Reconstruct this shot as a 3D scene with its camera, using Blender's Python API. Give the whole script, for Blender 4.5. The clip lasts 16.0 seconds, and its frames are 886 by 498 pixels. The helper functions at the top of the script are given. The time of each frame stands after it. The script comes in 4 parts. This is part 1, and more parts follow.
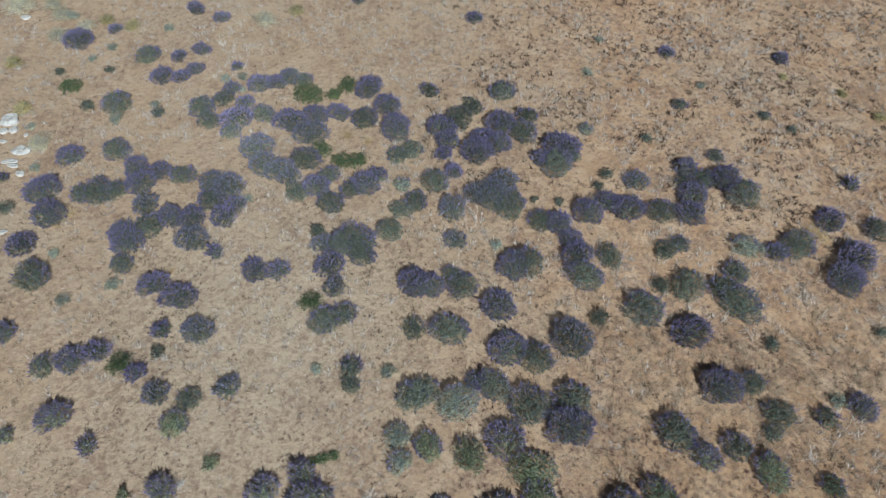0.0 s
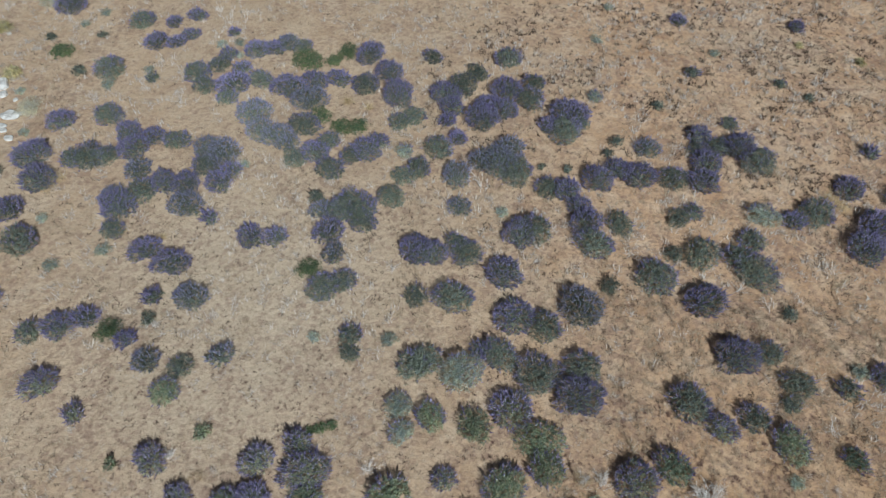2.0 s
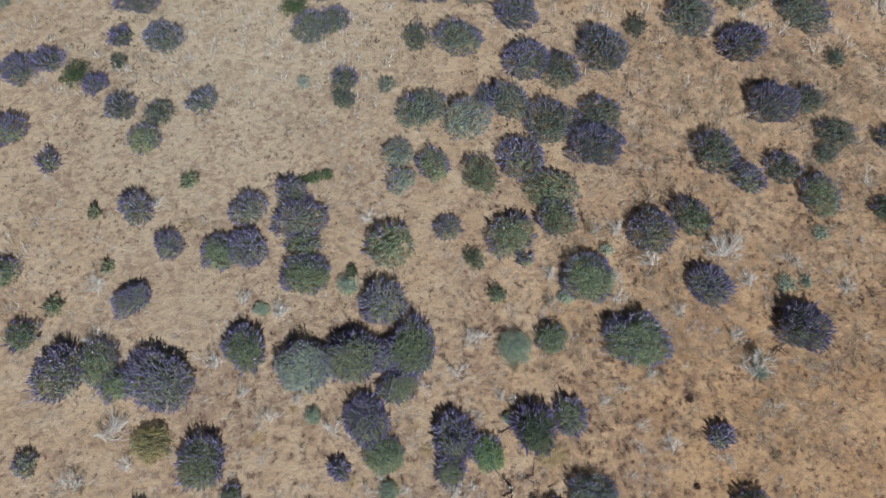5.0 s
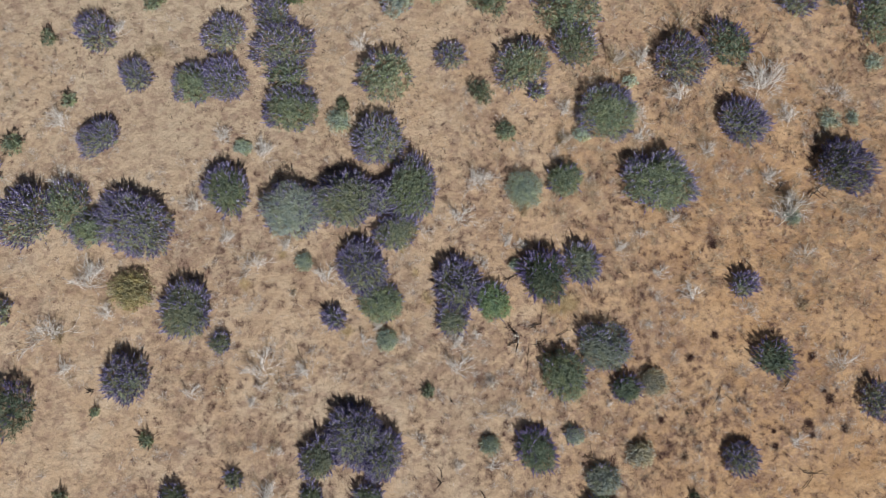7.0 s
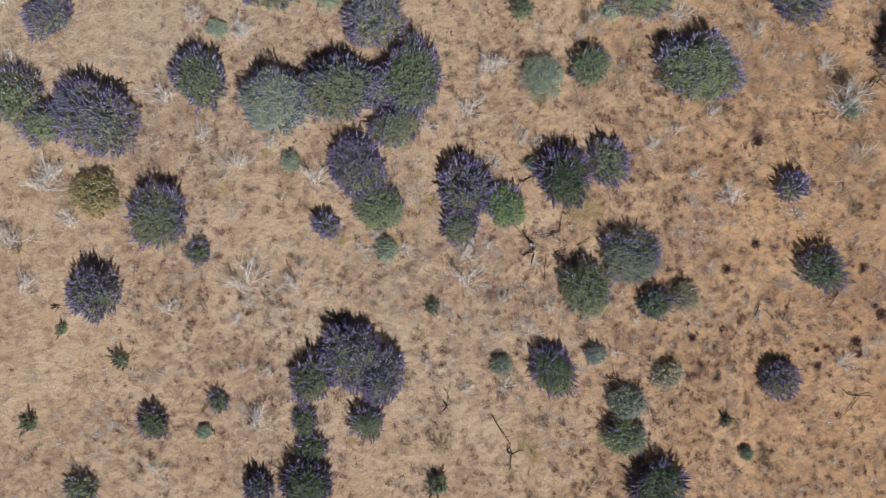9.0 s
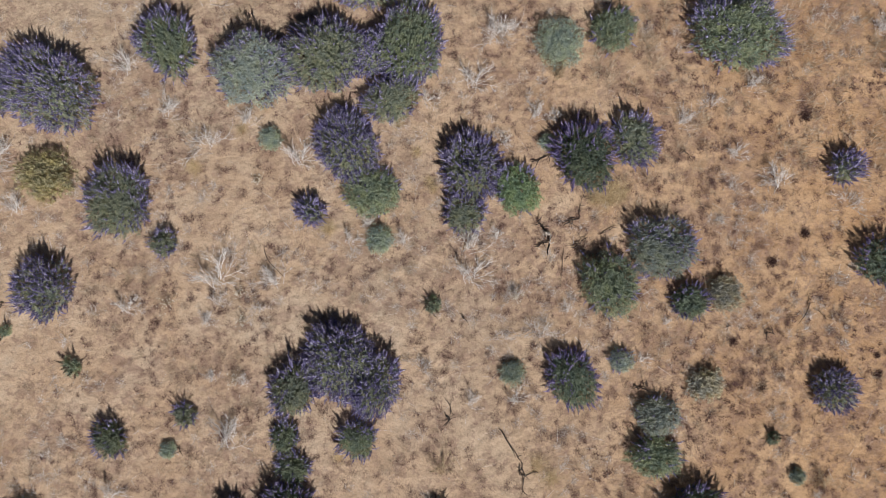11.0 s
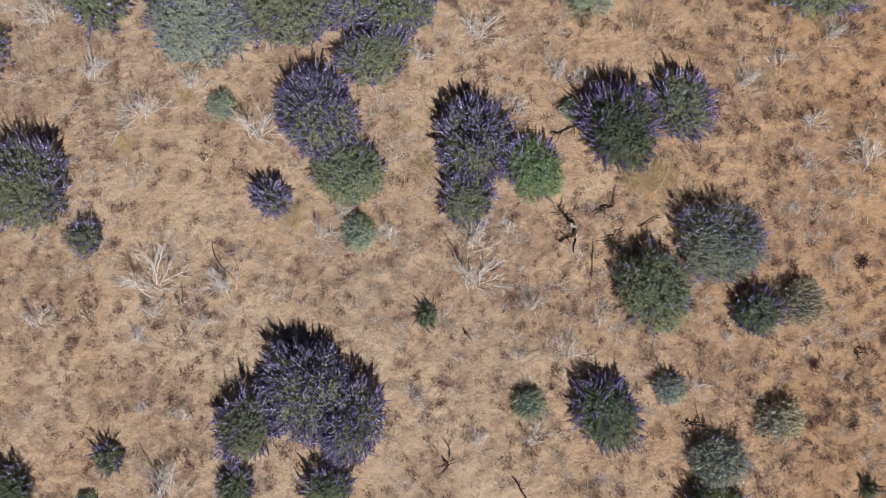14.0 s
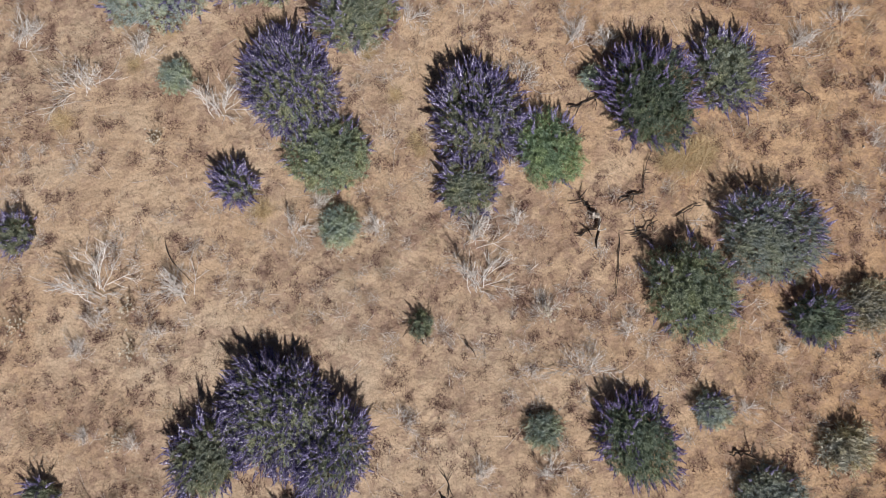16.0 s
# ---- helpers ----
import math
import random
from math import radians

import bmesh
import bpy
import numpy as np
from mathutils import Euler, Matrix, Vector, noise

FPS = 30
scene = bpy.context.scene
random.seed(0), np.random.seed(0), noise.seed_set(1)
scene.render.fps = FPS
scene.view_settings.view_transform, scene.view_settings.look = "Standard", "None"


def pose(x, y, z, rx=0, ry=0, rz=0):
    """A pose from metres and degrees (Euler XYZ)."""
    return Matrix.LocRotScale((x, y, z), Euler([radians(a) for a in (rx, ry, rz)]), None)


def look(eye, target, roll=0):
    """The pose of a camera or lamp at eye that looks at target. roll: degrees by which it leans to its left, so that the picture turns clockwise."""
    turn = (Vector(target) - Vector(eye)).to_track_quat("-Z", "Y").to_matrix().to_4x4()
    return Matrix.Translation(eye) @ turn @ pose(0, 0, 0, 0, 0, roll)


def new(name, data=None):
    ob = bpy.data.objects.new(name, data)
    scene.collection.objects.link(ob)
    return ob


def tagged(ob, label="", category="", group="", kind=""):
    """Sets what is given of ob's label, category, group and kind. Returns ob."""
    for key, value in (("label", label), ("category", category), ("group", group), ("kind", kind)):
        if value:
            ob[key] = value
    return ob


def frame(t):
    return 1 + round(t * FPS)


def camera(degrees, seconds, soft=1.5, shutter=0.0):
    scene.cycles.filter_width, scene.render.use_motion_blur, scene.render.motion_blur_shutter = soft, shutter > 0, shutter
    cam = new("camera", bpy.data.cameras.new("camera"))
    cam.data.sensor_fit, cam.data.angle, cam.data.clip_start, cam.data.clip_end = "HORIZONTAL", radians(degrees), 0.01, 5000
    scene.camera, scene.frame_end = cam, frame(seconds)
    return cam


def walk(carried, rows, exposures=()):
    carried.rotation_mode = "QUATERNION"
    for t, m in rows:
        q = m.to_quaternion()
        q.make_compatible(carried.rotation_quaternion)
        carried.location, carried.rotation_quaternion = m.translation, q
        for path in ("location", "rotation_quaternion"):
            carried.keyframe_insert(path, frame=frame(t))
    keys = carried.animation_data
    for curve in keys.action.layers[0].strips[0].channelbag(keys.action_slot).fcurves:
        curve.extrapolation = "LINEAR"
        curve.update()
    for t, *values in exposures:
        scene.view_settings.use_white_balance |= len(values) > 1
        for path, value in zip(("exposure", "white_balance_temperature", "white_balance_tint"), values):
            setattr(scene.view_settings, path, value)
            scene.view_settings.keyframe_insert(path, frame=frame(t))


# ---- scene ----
cam = camera(66.1, 16.0, soft=0.6)
PATH = [
    (0, (-0.215, 0.039, 15.511), (-0.294, 1.214, 13.894), 0.8),
    (0.5, (-0.215, -0.006, 15.258), (-0.296, 1.172, 13.644), 0.8),
    (1, (-0.224, -0.042, 15.013), (-0.306, 1.137, 13.4), 0.8),
    (1.5, (-0.232, -0.095, 14.743), (-0.315, 1.088, 13.133), 0.8),
    (2, (-0.238, -0.18, 14.439), (-0.321, 0.987, 12.817), 0.9),
    (2.5, (-0.248, -0.244, 14.144), (-0.326, 0.851, 12.472), 0.9),
    (3, (-0.276, -0.281, 13.852), (-0.345, 0.729, 12.126), 1.1),
    (3.5, (-0.277, -0.36, 13.523), (-0.34, 0.568, 11.752), 1.1),
    (4, (-0.255, -0.446, 13.213), (-0.314, 0.396, 11.4), 1.1),
    (4.2, (-0.247, -0.459, 13.128), (-0.303, 0.341, 11.296), 1.1),
    (6.3, (-0.128, -0.851, 11.766), (-0.165, -0.413, 9.815), 0.1),
    (6.5, (-0.145, -0.831, 11.643), (-0.176, -0.438, 9.682), 0.5),
    (7, (-0.16, -0.87, 11.335), (-0.182, -0.571, 9.358), 0.9),
    (7.5, (-0.193, -0.94, 11.0), (-0.203, -0.733, 9.011), 2.4),
    (8, (-0.207, -0.992, 10.674), (-0.211, -0.875, 8.677), 3.2),
    (8.5, (-0.239, -1.024, 10.329), (-0.237, -0.95, 8.331), 6.9),
    (9, (-0.23, -1.045, 9.973), (-0.233, -0.969, 7.975), 2.8),
    (9.2, (-0.26, -1.046, 9.847), (-0.258, -0.972, 7.848), 6.5),
    (11.5, (-0.164, -1.323, 8.318), (-0.185, -1.205, 6.322), -4.8),
    (12, (-0.115, -1.282, 7.993), (-0.146, -1.167, 5.996), -9.6),
    (12.5, (-0.097, -1.269, 7.69), (-0.131, -1.153, 5.694), -11.3),
    (13, (-0.071, -1.304, 7.395), (-0.112, -1.175, 5.4), -12.5),
    (13.5, (-0.096, -1.358, 7.082), (-0.131, -1.208, 5.088), -8.1),
    (14, (-0.097, -1.382, 6.772), (-0.133, -1.22, 4.779), -7.5),
    (14.5, (-0.094, -1.354, 6.466), (-0.127, -1.193, 4.473), -6.9),
    (15, (-0.079, -1.391, 6.162), (-0.115, -1.21, 4.171), -6.7),
    (15.5, (-0.069, -1.351, 5.892), (-0.109, -1.183, 3.9), -8.8),
    (16, (-0.06, -1.322, 5.671), (-0.106, -1.162, 3.678), -11.3),
]
walk(cam, [(t, look(eye, target, roll)) for t, eye, target, roll in PATH], [(0, -0.40, 5500, 3), (4, -0.38, 5500, 4), (6.5, -0.30, 5900, 8), (9, -0.29, 6000, 12), (16, -0.25, 6100, 14)])

# ---- world, sun ----
SUN_ELEVATION, SUN_AZIMUTH = radians(42), radians(154)
world = bpy.data.worlds.new("sky")
scene.world = world
world.use_nodes = True
wn = world.node_tree.nodes
sky = wn.new("ShaderNodeTexSky")
sky.sky_type, sky.sun_disc = "NISHITA", False
sky.sun_elevation, sky.sun_rotation = SUN_ELEVATION, SUN_AZIMUTH
sky.altitude, sky.air_density, sky.dust_density = 2000, 0.55, 0.2
world.node_tree.links.new(sky.outputs[0], wn["Background"].inputs[0])
wn["Background"].inputs[1].default_value = 0.03
sun = new("sun", bpy.data.lights.new("sun", "SUN"))
sun.data.energy, sun.data.angle, sun.data.color = 5.0, radians(0.55), (1.0, 0.95, 0.87)
sun.matrix_world = look((0, 0, 60), (0 - math.sin(SUN_AZIMUTH) * math.cos(SUN_ELEVATION), 0 - math.cos(SUN_AZIMUTH) * math.cos(SUN_ELEVATION), 60 - math.sin(SUN_ELEVATION)))


# ---- materials ----
def shader(name, roughness=0.8, specular=0.25):
    m = bpy.data.materials.new(name)
    m.use_nodes = True
    n = m.node_tree.nodes
    b = n["Principled BSDF"]
    b.inputs["Roughness"].default_value = roughness
    b.inputs["Specular IOR Level"].default_value = specular
    return m, n, m.node_tree.links, b


def ramp(n, stops):
    r = n.new("ShaderNodeValToRGB")
    e = r.color_ramp.elements
    while len(e) < len(stops):
        e.new(0.5)
    for el, (p, c) in zip(e, stops):
        el.position, el.color = p, (*c, 1)
    return r


def tex(n, links, kind, scale, detail=4, rough=0.6, coords=None, distortion=0.0):
    t = n.new(kind)
    t.inputs["Scale"].default_value = scale
    if kind == "ShaderNodeTexNoise":
        t.inputs["Detail"].default_value, t.inputs["Roughness"].default_value = detail, rough
        t.inputs["Distortion"].default_value = distortion
    if coords:
        links.new(coords, t.inputs["Vector"])
    return t


def mix(n, links, fac, a, b, mode="MIX"):
    k = n.new("ShaderNodeMix")
    k.data_type, k.blend_type = "RGBA", mode
    for sock, v in ((k.inputs[0], fac), (k.inputs[6], a), (k.inputs[7], b)):
        if hasattr(v, "links"):
            links.new(v, sock)
        else:
            sock.default_value = v if not isinstance(v, tuple) else (*v, 1)
    return k.outputs[2]


def island_material(name, stops, roughness=0.75, specular=0.2, object_shift=0.25, through_light=0.0, patches=False):
    """Every leaf, blade or petal takes its own tint from the ramp; whole plants shift a little too."""
    m, n, links, b = shader(name, roughness, specular)
    geo, info = n.new("ShaderNodeNewGeometry"), n.new("ShaderNodeObjectInfo")
    r = ramp(n, stops)
    links.new(geo.outputs["Random Per Island"], r.inputs[0])
    hsv = n.new("ShaderNodeHueSaturation")
    rng = n.new("ShaderNodeMapRange")
    rng.inputs["To Min"].default_value, rng.inputs["To Max"].default_value = 1 - object_shift, 1 + object_shift
    links.new(info.outputs["Random"], rng.inputs["Value"])
    links.new(rng.outputs[0], hsv.inputs["Value"])
    colour = r.outputs[0]
    if patches:
        # sprays of younger, yellower growth and of older, greyer growth within one crown
        spray = tex(n, links, "ShaderNodeTexNoise", 7.0, 3, 0.6, n.new("ShaderNodeTexCoord").outputs["Object"])
        tones = ramp(n, [(0.36, (0.74, 0.80, 0.92)), (0.5, (1.0, 1.0, 1.0)), (0.64, (1.2, 1.16, 0.98))])
        links.new(spray.outputs[0], tones.inputs[0])
        colour = mix(n, links, 1.0, colour, tones.outputs[0], "MULTIPLY")
    links.new(colour, hsv.inputs["Color"])
    links.new(hsv.outputs[0], b.inputs["Base Color"])
    if through_light:
        tr, add = n.new("ShaderNodeBsdfTranslucent"), n.new("ShaderNodeMixShader")
        links.new(hsv.outputs[0], tr.inputs["Color"])
        add.inputs[0].default_value = through_light
        links.new(b.outputs[0], add.inputs[1])
        links.new(tr.outputs[0], add.inputs[2])
        links.new(add.outputs[0], n["Material Output"].inputs["Surface"])
    return m


def ground_material():
    m, n, links, b = shader("sandy_soil", 0.95, 0.1)
    co = n.new("ShaderNodeTexCoord").outputs["Object"]
    broad = tex(n, links, "ShaderNodeTexNoise", 0.16, 3, 0.5, co)
    patch = tex(n, links, "ShaderNodeTexNoise", 1.3, 5, 0.62, co, 0.4)
    fine = tex(n, links, "ShaderNodeTexNoise", 9.0, 7, 0.72, co, 0.5)
    fibre = tex(n, links, "ShaderNodeTexNoise", 22, 7, 0.78, co, 0.5)
    grit = tex(n, links, "ShaderNodeTexNoise", 60, 5, 0.8, co)
    sand = ramp(n, [(0.3, (0.52, 0.325, 0.185)), (0.5, (0.63, 0.43, 0.27)), (0.7, (0.71, 0.535, 0.37))])
    links.new(patch.outputs[0], sand.inputs[0])
    # straw matting
    straw = ramp(n, [(0.36, (0.22, 0.155, 0.115)), (0.5, (0.45, 0.355, 0.265)), (0.64, (0.68, 0.60, 0.49))])
    links.new(fibre.outputs[0], straw.inputs[0])
    cover = ramp(n, [(0.54, (0, 0, 0)), (0.68, (0.55, 0.55, 0.55))])
    links.new(fine.outputs[0], cover.inputs[0])
    c = mix(n, links, cover.outputs[0], sand.outputs[0], straw.outputs[0])
    # wide bleached stretches
    pale = ramp(n, [(0.50, (0, 0, 0)), (0.68, (0.5, 0.5, 0.5))])
    links.new(broad.outputs[0], pale.inputs[0])
    c = mix(n, links, pale.outputs[0], c, (0.60, 0.48, 0.35))
    # a worn, sun-bleached clearing among the bushes
    place = n.new("ShaderNodeMapping")
    place.inputs["Location"].default_value = (1.22, -1.72, 0)
    place.inputs["Scale"].default_value = (0.21, 0.205, 0)
    links.new(co, place.inputs["Vector"])
    away = n.new("ShaderNodeVectorMath")
    away.operation = "LENGTH"
    links.new(place.outputs[0], away.inputs[0])
    ragged = n.new("ShaderNodeMath")
    ragged.operation = "MULTIPLY_ADD"
    ragged.inputs[1].default_value = 0.9
    links.new(patch.outputs[0], ragged.inputs[0])
    links.new(away.outputs["Value"], ragged.inputs[2])
    # litter lies thicker towards the east
    east = n.new("ShaderNodeSeparateXYZ")
    links.new(co, east.inputs[0])
    side = n.new("ShaderNodeMapRange")
    side.inputs["From Min"].default_value, side.inputs["From Max"].default_value = 2.5, 8.0
    side.inputs["To Max"].default_value = 1.0
    links.new(east.outputs["X"], side.inputs["Value"])
    thick = n.new("ShaderNodeMath")
    thick.operation = "MULTIPLY"
    links.new(side.outputs[0], thick.inputs[0])
    links.new(cover.outputs[0], thick.inputs[1])
    c = mix(n, links, thick.outputs[0], c, (0.215, 0.165, 0.12))
    clearing = ramp(n, [(0.50, (0.62, 0.62, 0.62)), (1.0, (0, 0, 0))])
    rescale = n.new("ShaderNodeMath")
    rescale.operation = "MULTIPLY"
    rescale.inputs[1].default_value = 0.62
    links.new(ragged.outputs[0], rescale.inputs[0])
    links.new(rescale.outputs[0], clearing.inputs[0])
    c = mix(n, links, clearing.outputs[0], c, (0.72, 0.61, 0.46))
    # warmer, iron-stained sand towards the south-east
    warm, low, rust = n.new("ShaderNodeMapRange"), n.new("ShaderNodeMapRange"), n.new("ShaderNodeMath")
    warm.inputs["From Min"].default_value, warm.inputs["From Max"].default_value = -0.5, 4.5
    low.inputs["From Min"].default_value, low.inputs["From Max"].default_value = 8.0, 2.0
    low.inputs["To Max"].default_value = 0.92
    links.new(east.outputs["X"], warm.inputs["Value"])
    links.new(east.outputs["Y"], low.inputs["Value"])
    rust.operation = "MULTIPLY"
    links.new(warm.outputs[0], rust.inputs[0])
    links.new(low.outputs[0], rust.inputs[1])
    ochre = ramp(n, [(0.35, (0.49, 0.295, 0.15)), (0.65, (0.66, 0.43, 0.24))])
    links.new(patch.outputs[0], ochre.inputs[0])
    c = mix(n, links, rust.outputs[0], c, ochre.outputs[0])
    # the upper western slope: bleached straw over sand, with few forbs
    up, left, west = n.new("ShaderNodeMapRange"), n.new("ShaderNodeMapRange"), n.new("ShaderNodeMath")
    up.inputs["From Min"].default_value, up.inputs["From Max"].default_value = -4.0, 7.0
    left.inputs["From Min"].default_value, left.inputs["From Max"].default_value = 4.5, -2.0
    links.new(east.outputs["Y"], up.inputs["Value"])
    links.new(east.outputs["X"], left.inputs["Value"])
    west.operation = "MULTIPLY"
    links.new(up.outputs[0], west.inputs[0])
    links.new(left.outputs[0], west.inputs[1])
    thatch = ramp(n, [(0.35, (0.40, 0.295, 0.18)), (0.65, (0.72, 0.60, 0.43))])
    links.new(fine.outputs[0], thatch.inputs[0])
    half = n.new("ShaderNodeMath")
    half.operation = "MULTIPLY"
    half.inputs[1].default_value = 0.3
    links.new(west.outputs[0], half.inputs[0])
    c = mix(n, links, half.outputs[0], c, thatch.outputs[0])
    sparse = n.new("ShaderNodeMapRange")
    sparse.inputs["To Min"].default_value, sparse.inputs["To Max"].default_value = 1.0, 0.8
    links.new(west.outputs[0], sparse.inputs["Value"])
    # the western side is greyer
    grey = n.new("ShaderNodeMath")
    grey.operation = "MULTIPLY"
    grey.inputs[1].default_value = 0.3
    links.new(left.outputs[0], grey.inputs[0])
    c = mix(n, links, grey.outputs[0], c, (0.50, 0.41, 0.305))
    # the remains of dead forbs: dull red-brown clumps, each a hand's breadth wide, that gather in drifts
    wobble = n.new("ShaderNodeVectorMath")
    wobble.operation = "MULTIPLY_ADD"
    wobble.inputs[1].default_value = (0.34, 0.34, 0.0)
    links.new(tex(n, links, "ShaderNodeTexNoise", 9.0, 4, 0.65, co).outputs["Color"], wobble.inputs[0])
    links.new(co, wobble.inputs[2])
    gather = tex(n, links, "ShaderNodeTexNoise", 0.5, 4, 0.6, co)
    for scale, lo, hi, dark in ((1.7, 0.04, 0.44, 0.16), (4.8, 0.05, 0.28, 0.50), (10.5, 0.08, 0.22, 0.50)):
        clump = tex(n, links, "ShaderNodeTexVoronoi", scale, coords=wobble.outputs[0])
        room = n.new("ShaderNodeMath")
        room.operation = "MULTIPLY_ADD"
        room.inputs[1].default_value = -0.9
        links.new(gather.outputs[0], room.inputs[0])
        links.new(clump.outputs["Distance"], room.inputs[2])
        drift = ramp(n, [(0.0, (dark, dark, dark)), (hi, (0, 0, 0))])
        shift = n.new("ShaderNodeMath")
        shift.operation = "ADD"
        shift.inputs[1].default_value = 0.79 - lo
        torn = n.new("ShaderNodeMath")
        torn.operation = "MULTIPLY_ADD"
        torn.inputs[1].default_value = -1.0
        links.new(fibre.outputs[0], torn.inputs[0])
        links.new(room.outputs[0], torn.inputs[2])
        links.new(torn.outputs[0], shift.inputs[0])
        links.new(shift.outputs[0], drift.inputs[0])
        brown = ramp(n, [(0.42, (0.15, 0.082, 0.064)), (0.58, (0.37, 0.245, 0.185))])
        links.new(fibre.outputs[0], brown.inputs[0])
        less = n.new("ShaderNodeMath")
        less.operation = "MULTIPLY"
        links.new(drift.outputs[0], less.inputs[0])
        links.new(sparse.outputs[0], less.inputs[1])
        c = mix(n, links, less.outputs[0], c, brown.outputs[0])
    grain = ramp(n, [(0.34, (0.66, 0.63, 0.62)), (0.5, (1.0, 1.0, 1.0)), (0.68, (1.17, 1.18, 1.19))])
    links.new(grit.outputs[0], grain.inputs[0])
    c = mix(n, links, 1.0, c, grain.outputs[0], "MULTIPLY")
    links.new(c, b.inputs["Base Color"])
    h = n.new("ShaderNodeMath")
    h.operation = "MULTIPLY_ADD"
    h.inputs[1].default_value = 0.085
    links.new(fibre.outputs[0], h.inputs[0])
    links.new(tex(n, links, "ShaderNodeTexNoise", 6.0, 5, 0.55, co).outputs[0], h.inputs[2])
    bump = n.new("ShaderNodeBump")
    bump.inputs["Strength"].default_value, bump.inputs["Distance"].default_value = 1.0, 0.045
    links.new(h.outputs[0], bump.inputs["Height"])
    links.new(bump.outputs[0], b.inputs["Normal"])
    return m


def wood_material(name, dark, light, scale):
    m, n, links, b = shader(name, 0.9, 0.15)
    co = n.new("ShaderNodeTexCoord").outputs["Object"]
    t = tex(n, links, "ShaderNodeTexNoise", scale, 5, 0.7, co, 0.5)
    r = ramp(n, [(0.38, dark), (0.62, light)])
    links.new(t.outputs[0], r.inputs[0])
    links.new(r.outputs[0], b.inputs["Base Color"])
    bump = n.new("ShaderNodeBump")
    bump.inputs["Strength"].default_value, bump.inputs["Distance"].default_value = 0.6, 0.004
    links.new(t.outputs[0], bump.inputs["Height"])
    links.new(bump.outputs[0], b.inputs["Normal"])
    return m


SOIL = ground_material()
LEAF = {
    "green": island_material("green_leaf", [(0.0, (0.146, 0.178, 0.11)), (0.5, (0.271, 0.313, 0.201)), (1.0, (0.478, 0.523, 0.381))], through_light=0.3, patches=True),
    "dark": island_material("dark_leaf", [(0.0, (0.112, 0.149, 0.0953)), (0.6, (0.208, 0.255, 0.176)), (1.0, (0.377, 0.422, 0.323))], through_light=0.3, patches=True),
    "grey": island_material("grey_green_leaf", [(0.0, (0.179, 0.204, 0.137)), (0.5, (0.316, 0.343, 0.237)), (1.0, (0.557, 0.569, 0.433))], through_light=0.3, patches=True),
    "silver": island_material("silver_leaf", [(0.0, (0.204, 0.233, 0.185)), (0.5, (0.338, 0.377, 0.318)), (1.0, (0.536, 0.572, 0.511))], through_light=0.3, patches=True),
    "pale": island_material("pale_silver_leaf", [(0.0, (0.269, 0.307, 0.244)), (0.5, (0.445, 0.496, 0.419)), (1.0, (0.705, 0.752, 0.673))], through_light=0.3, patches=True),
    "teal": island_material("blue_green_leaf", [(0.0, (0.34, 0.40, 0.30)), (0.5, (0.54, 0.61, 0.49)), (1.0, (0.70, 0.75, 0.64))], through_light=0.35, patches=True),
    "olive": island_material("olive_leaf", [(0.0, (0.305, 0.27, 0.121)), (0.5, (0.573, 0.504, 0.264)), (1.0, (0.805, 0.72, 0.44))], through_light=0.15, patches=True),
    "bright": island_material("bright_leaf", [(0.0, (0.0842, 0.114, 0.052)), (0.5, (0.144, 0.186, 0.0924)), (1.0, (0.238, 0.29, 0.174))], through_light=0.2, patches=True),
    # darkened copy of the lupine leaves; its colour stands in for crown shade
    "deep": island_material("shaded_green_leaf", [(0.0, (0.0934, 0.11, 0.0849)), (0.5, (0.182, 0.208, 0.164)), (1.0, (0.34, 0.362, 0.308))], through_light=0.2, patches=True),
    "fresh": island_material("fresh_green_leaf", [(0.0, (0.135, 0.19, 0.095)), (0.5, (0.245, 0.32, 0.17)), (1.0, (0.42, 0.51, 0.32))], through_light=0.3, patches=True),
    "frost": island_material("frosted_leaf", [(0.0, (0.21, 0.24, 0.185)), (0.5, (0.37, 0.40, 0.33)), (1.0, (0.56, 0.58, 0.51))], through_light=0.15, patches=True),
    "ash": island_material("ashen_leaf", [(0.0, (0.356, 0.328, 0.236)), (0.5, (0.598, 0.558, 0.425)), (1.0, (0.805, 0.77, 0.632))], through_light=0.15, patches=True),
}
PETAL = {
    "violet": island_material("violet_petal", [(0.0, (0.10, 0.085, 0.175)), (0.5, (0.22, 0.188, 0.38)), (0.78, (0.45, 0.41, 0.65)), (1.0, (0.80, 0.76, 0.90))], 0.6, 0.3, 0.15, 0.25),
    "slate": island_material("slate_violet_petal", [(0.0, (0.115, 0.10, 0.195)), (0.5, (0.25, 0.22, 0.42)), (1.0, (0.54, 0.50, 0.72))], 0.6, 0.3, 0.15, 0.2),
    "haze": island_material("hazy_violet_petal", [(0.0, (0.15, 0.145, 0.23)), (0.5, (0.29, 0.28, 0.43)), (1.0, (0.55, 0.54, 0.68))], 0.6, 0.3, 0.15, 0.2),
    "blue": island_material("pale_blue_petal", [(0.0, (0.163, 0.145, 0.275)), (0.5, (0.3, 0.27, 0.473)), (1.0, (0.575, 0.523, 0.737))], 0.6, 0.3, 0.15, 0.25),
    "husk": island_material("dry_seed_pod", [(0.0, (0.05, 0.04, 0.03)), (0.5, (0.12, 0.09, 0.065)), (1.0, (0.24, 0.185, 0.135))], 0.8, 0.15, 0.15, 0.1),
    "dusk": island_material("dusky_petal", [(0.0, (0.112, 0.09, 0.205)), (0.6, (0.235, 0.195, 0.40)), (1.0, (0.53, 0.455, 0.69))], 0.6, 0.3, 0.15, 0.25),
}
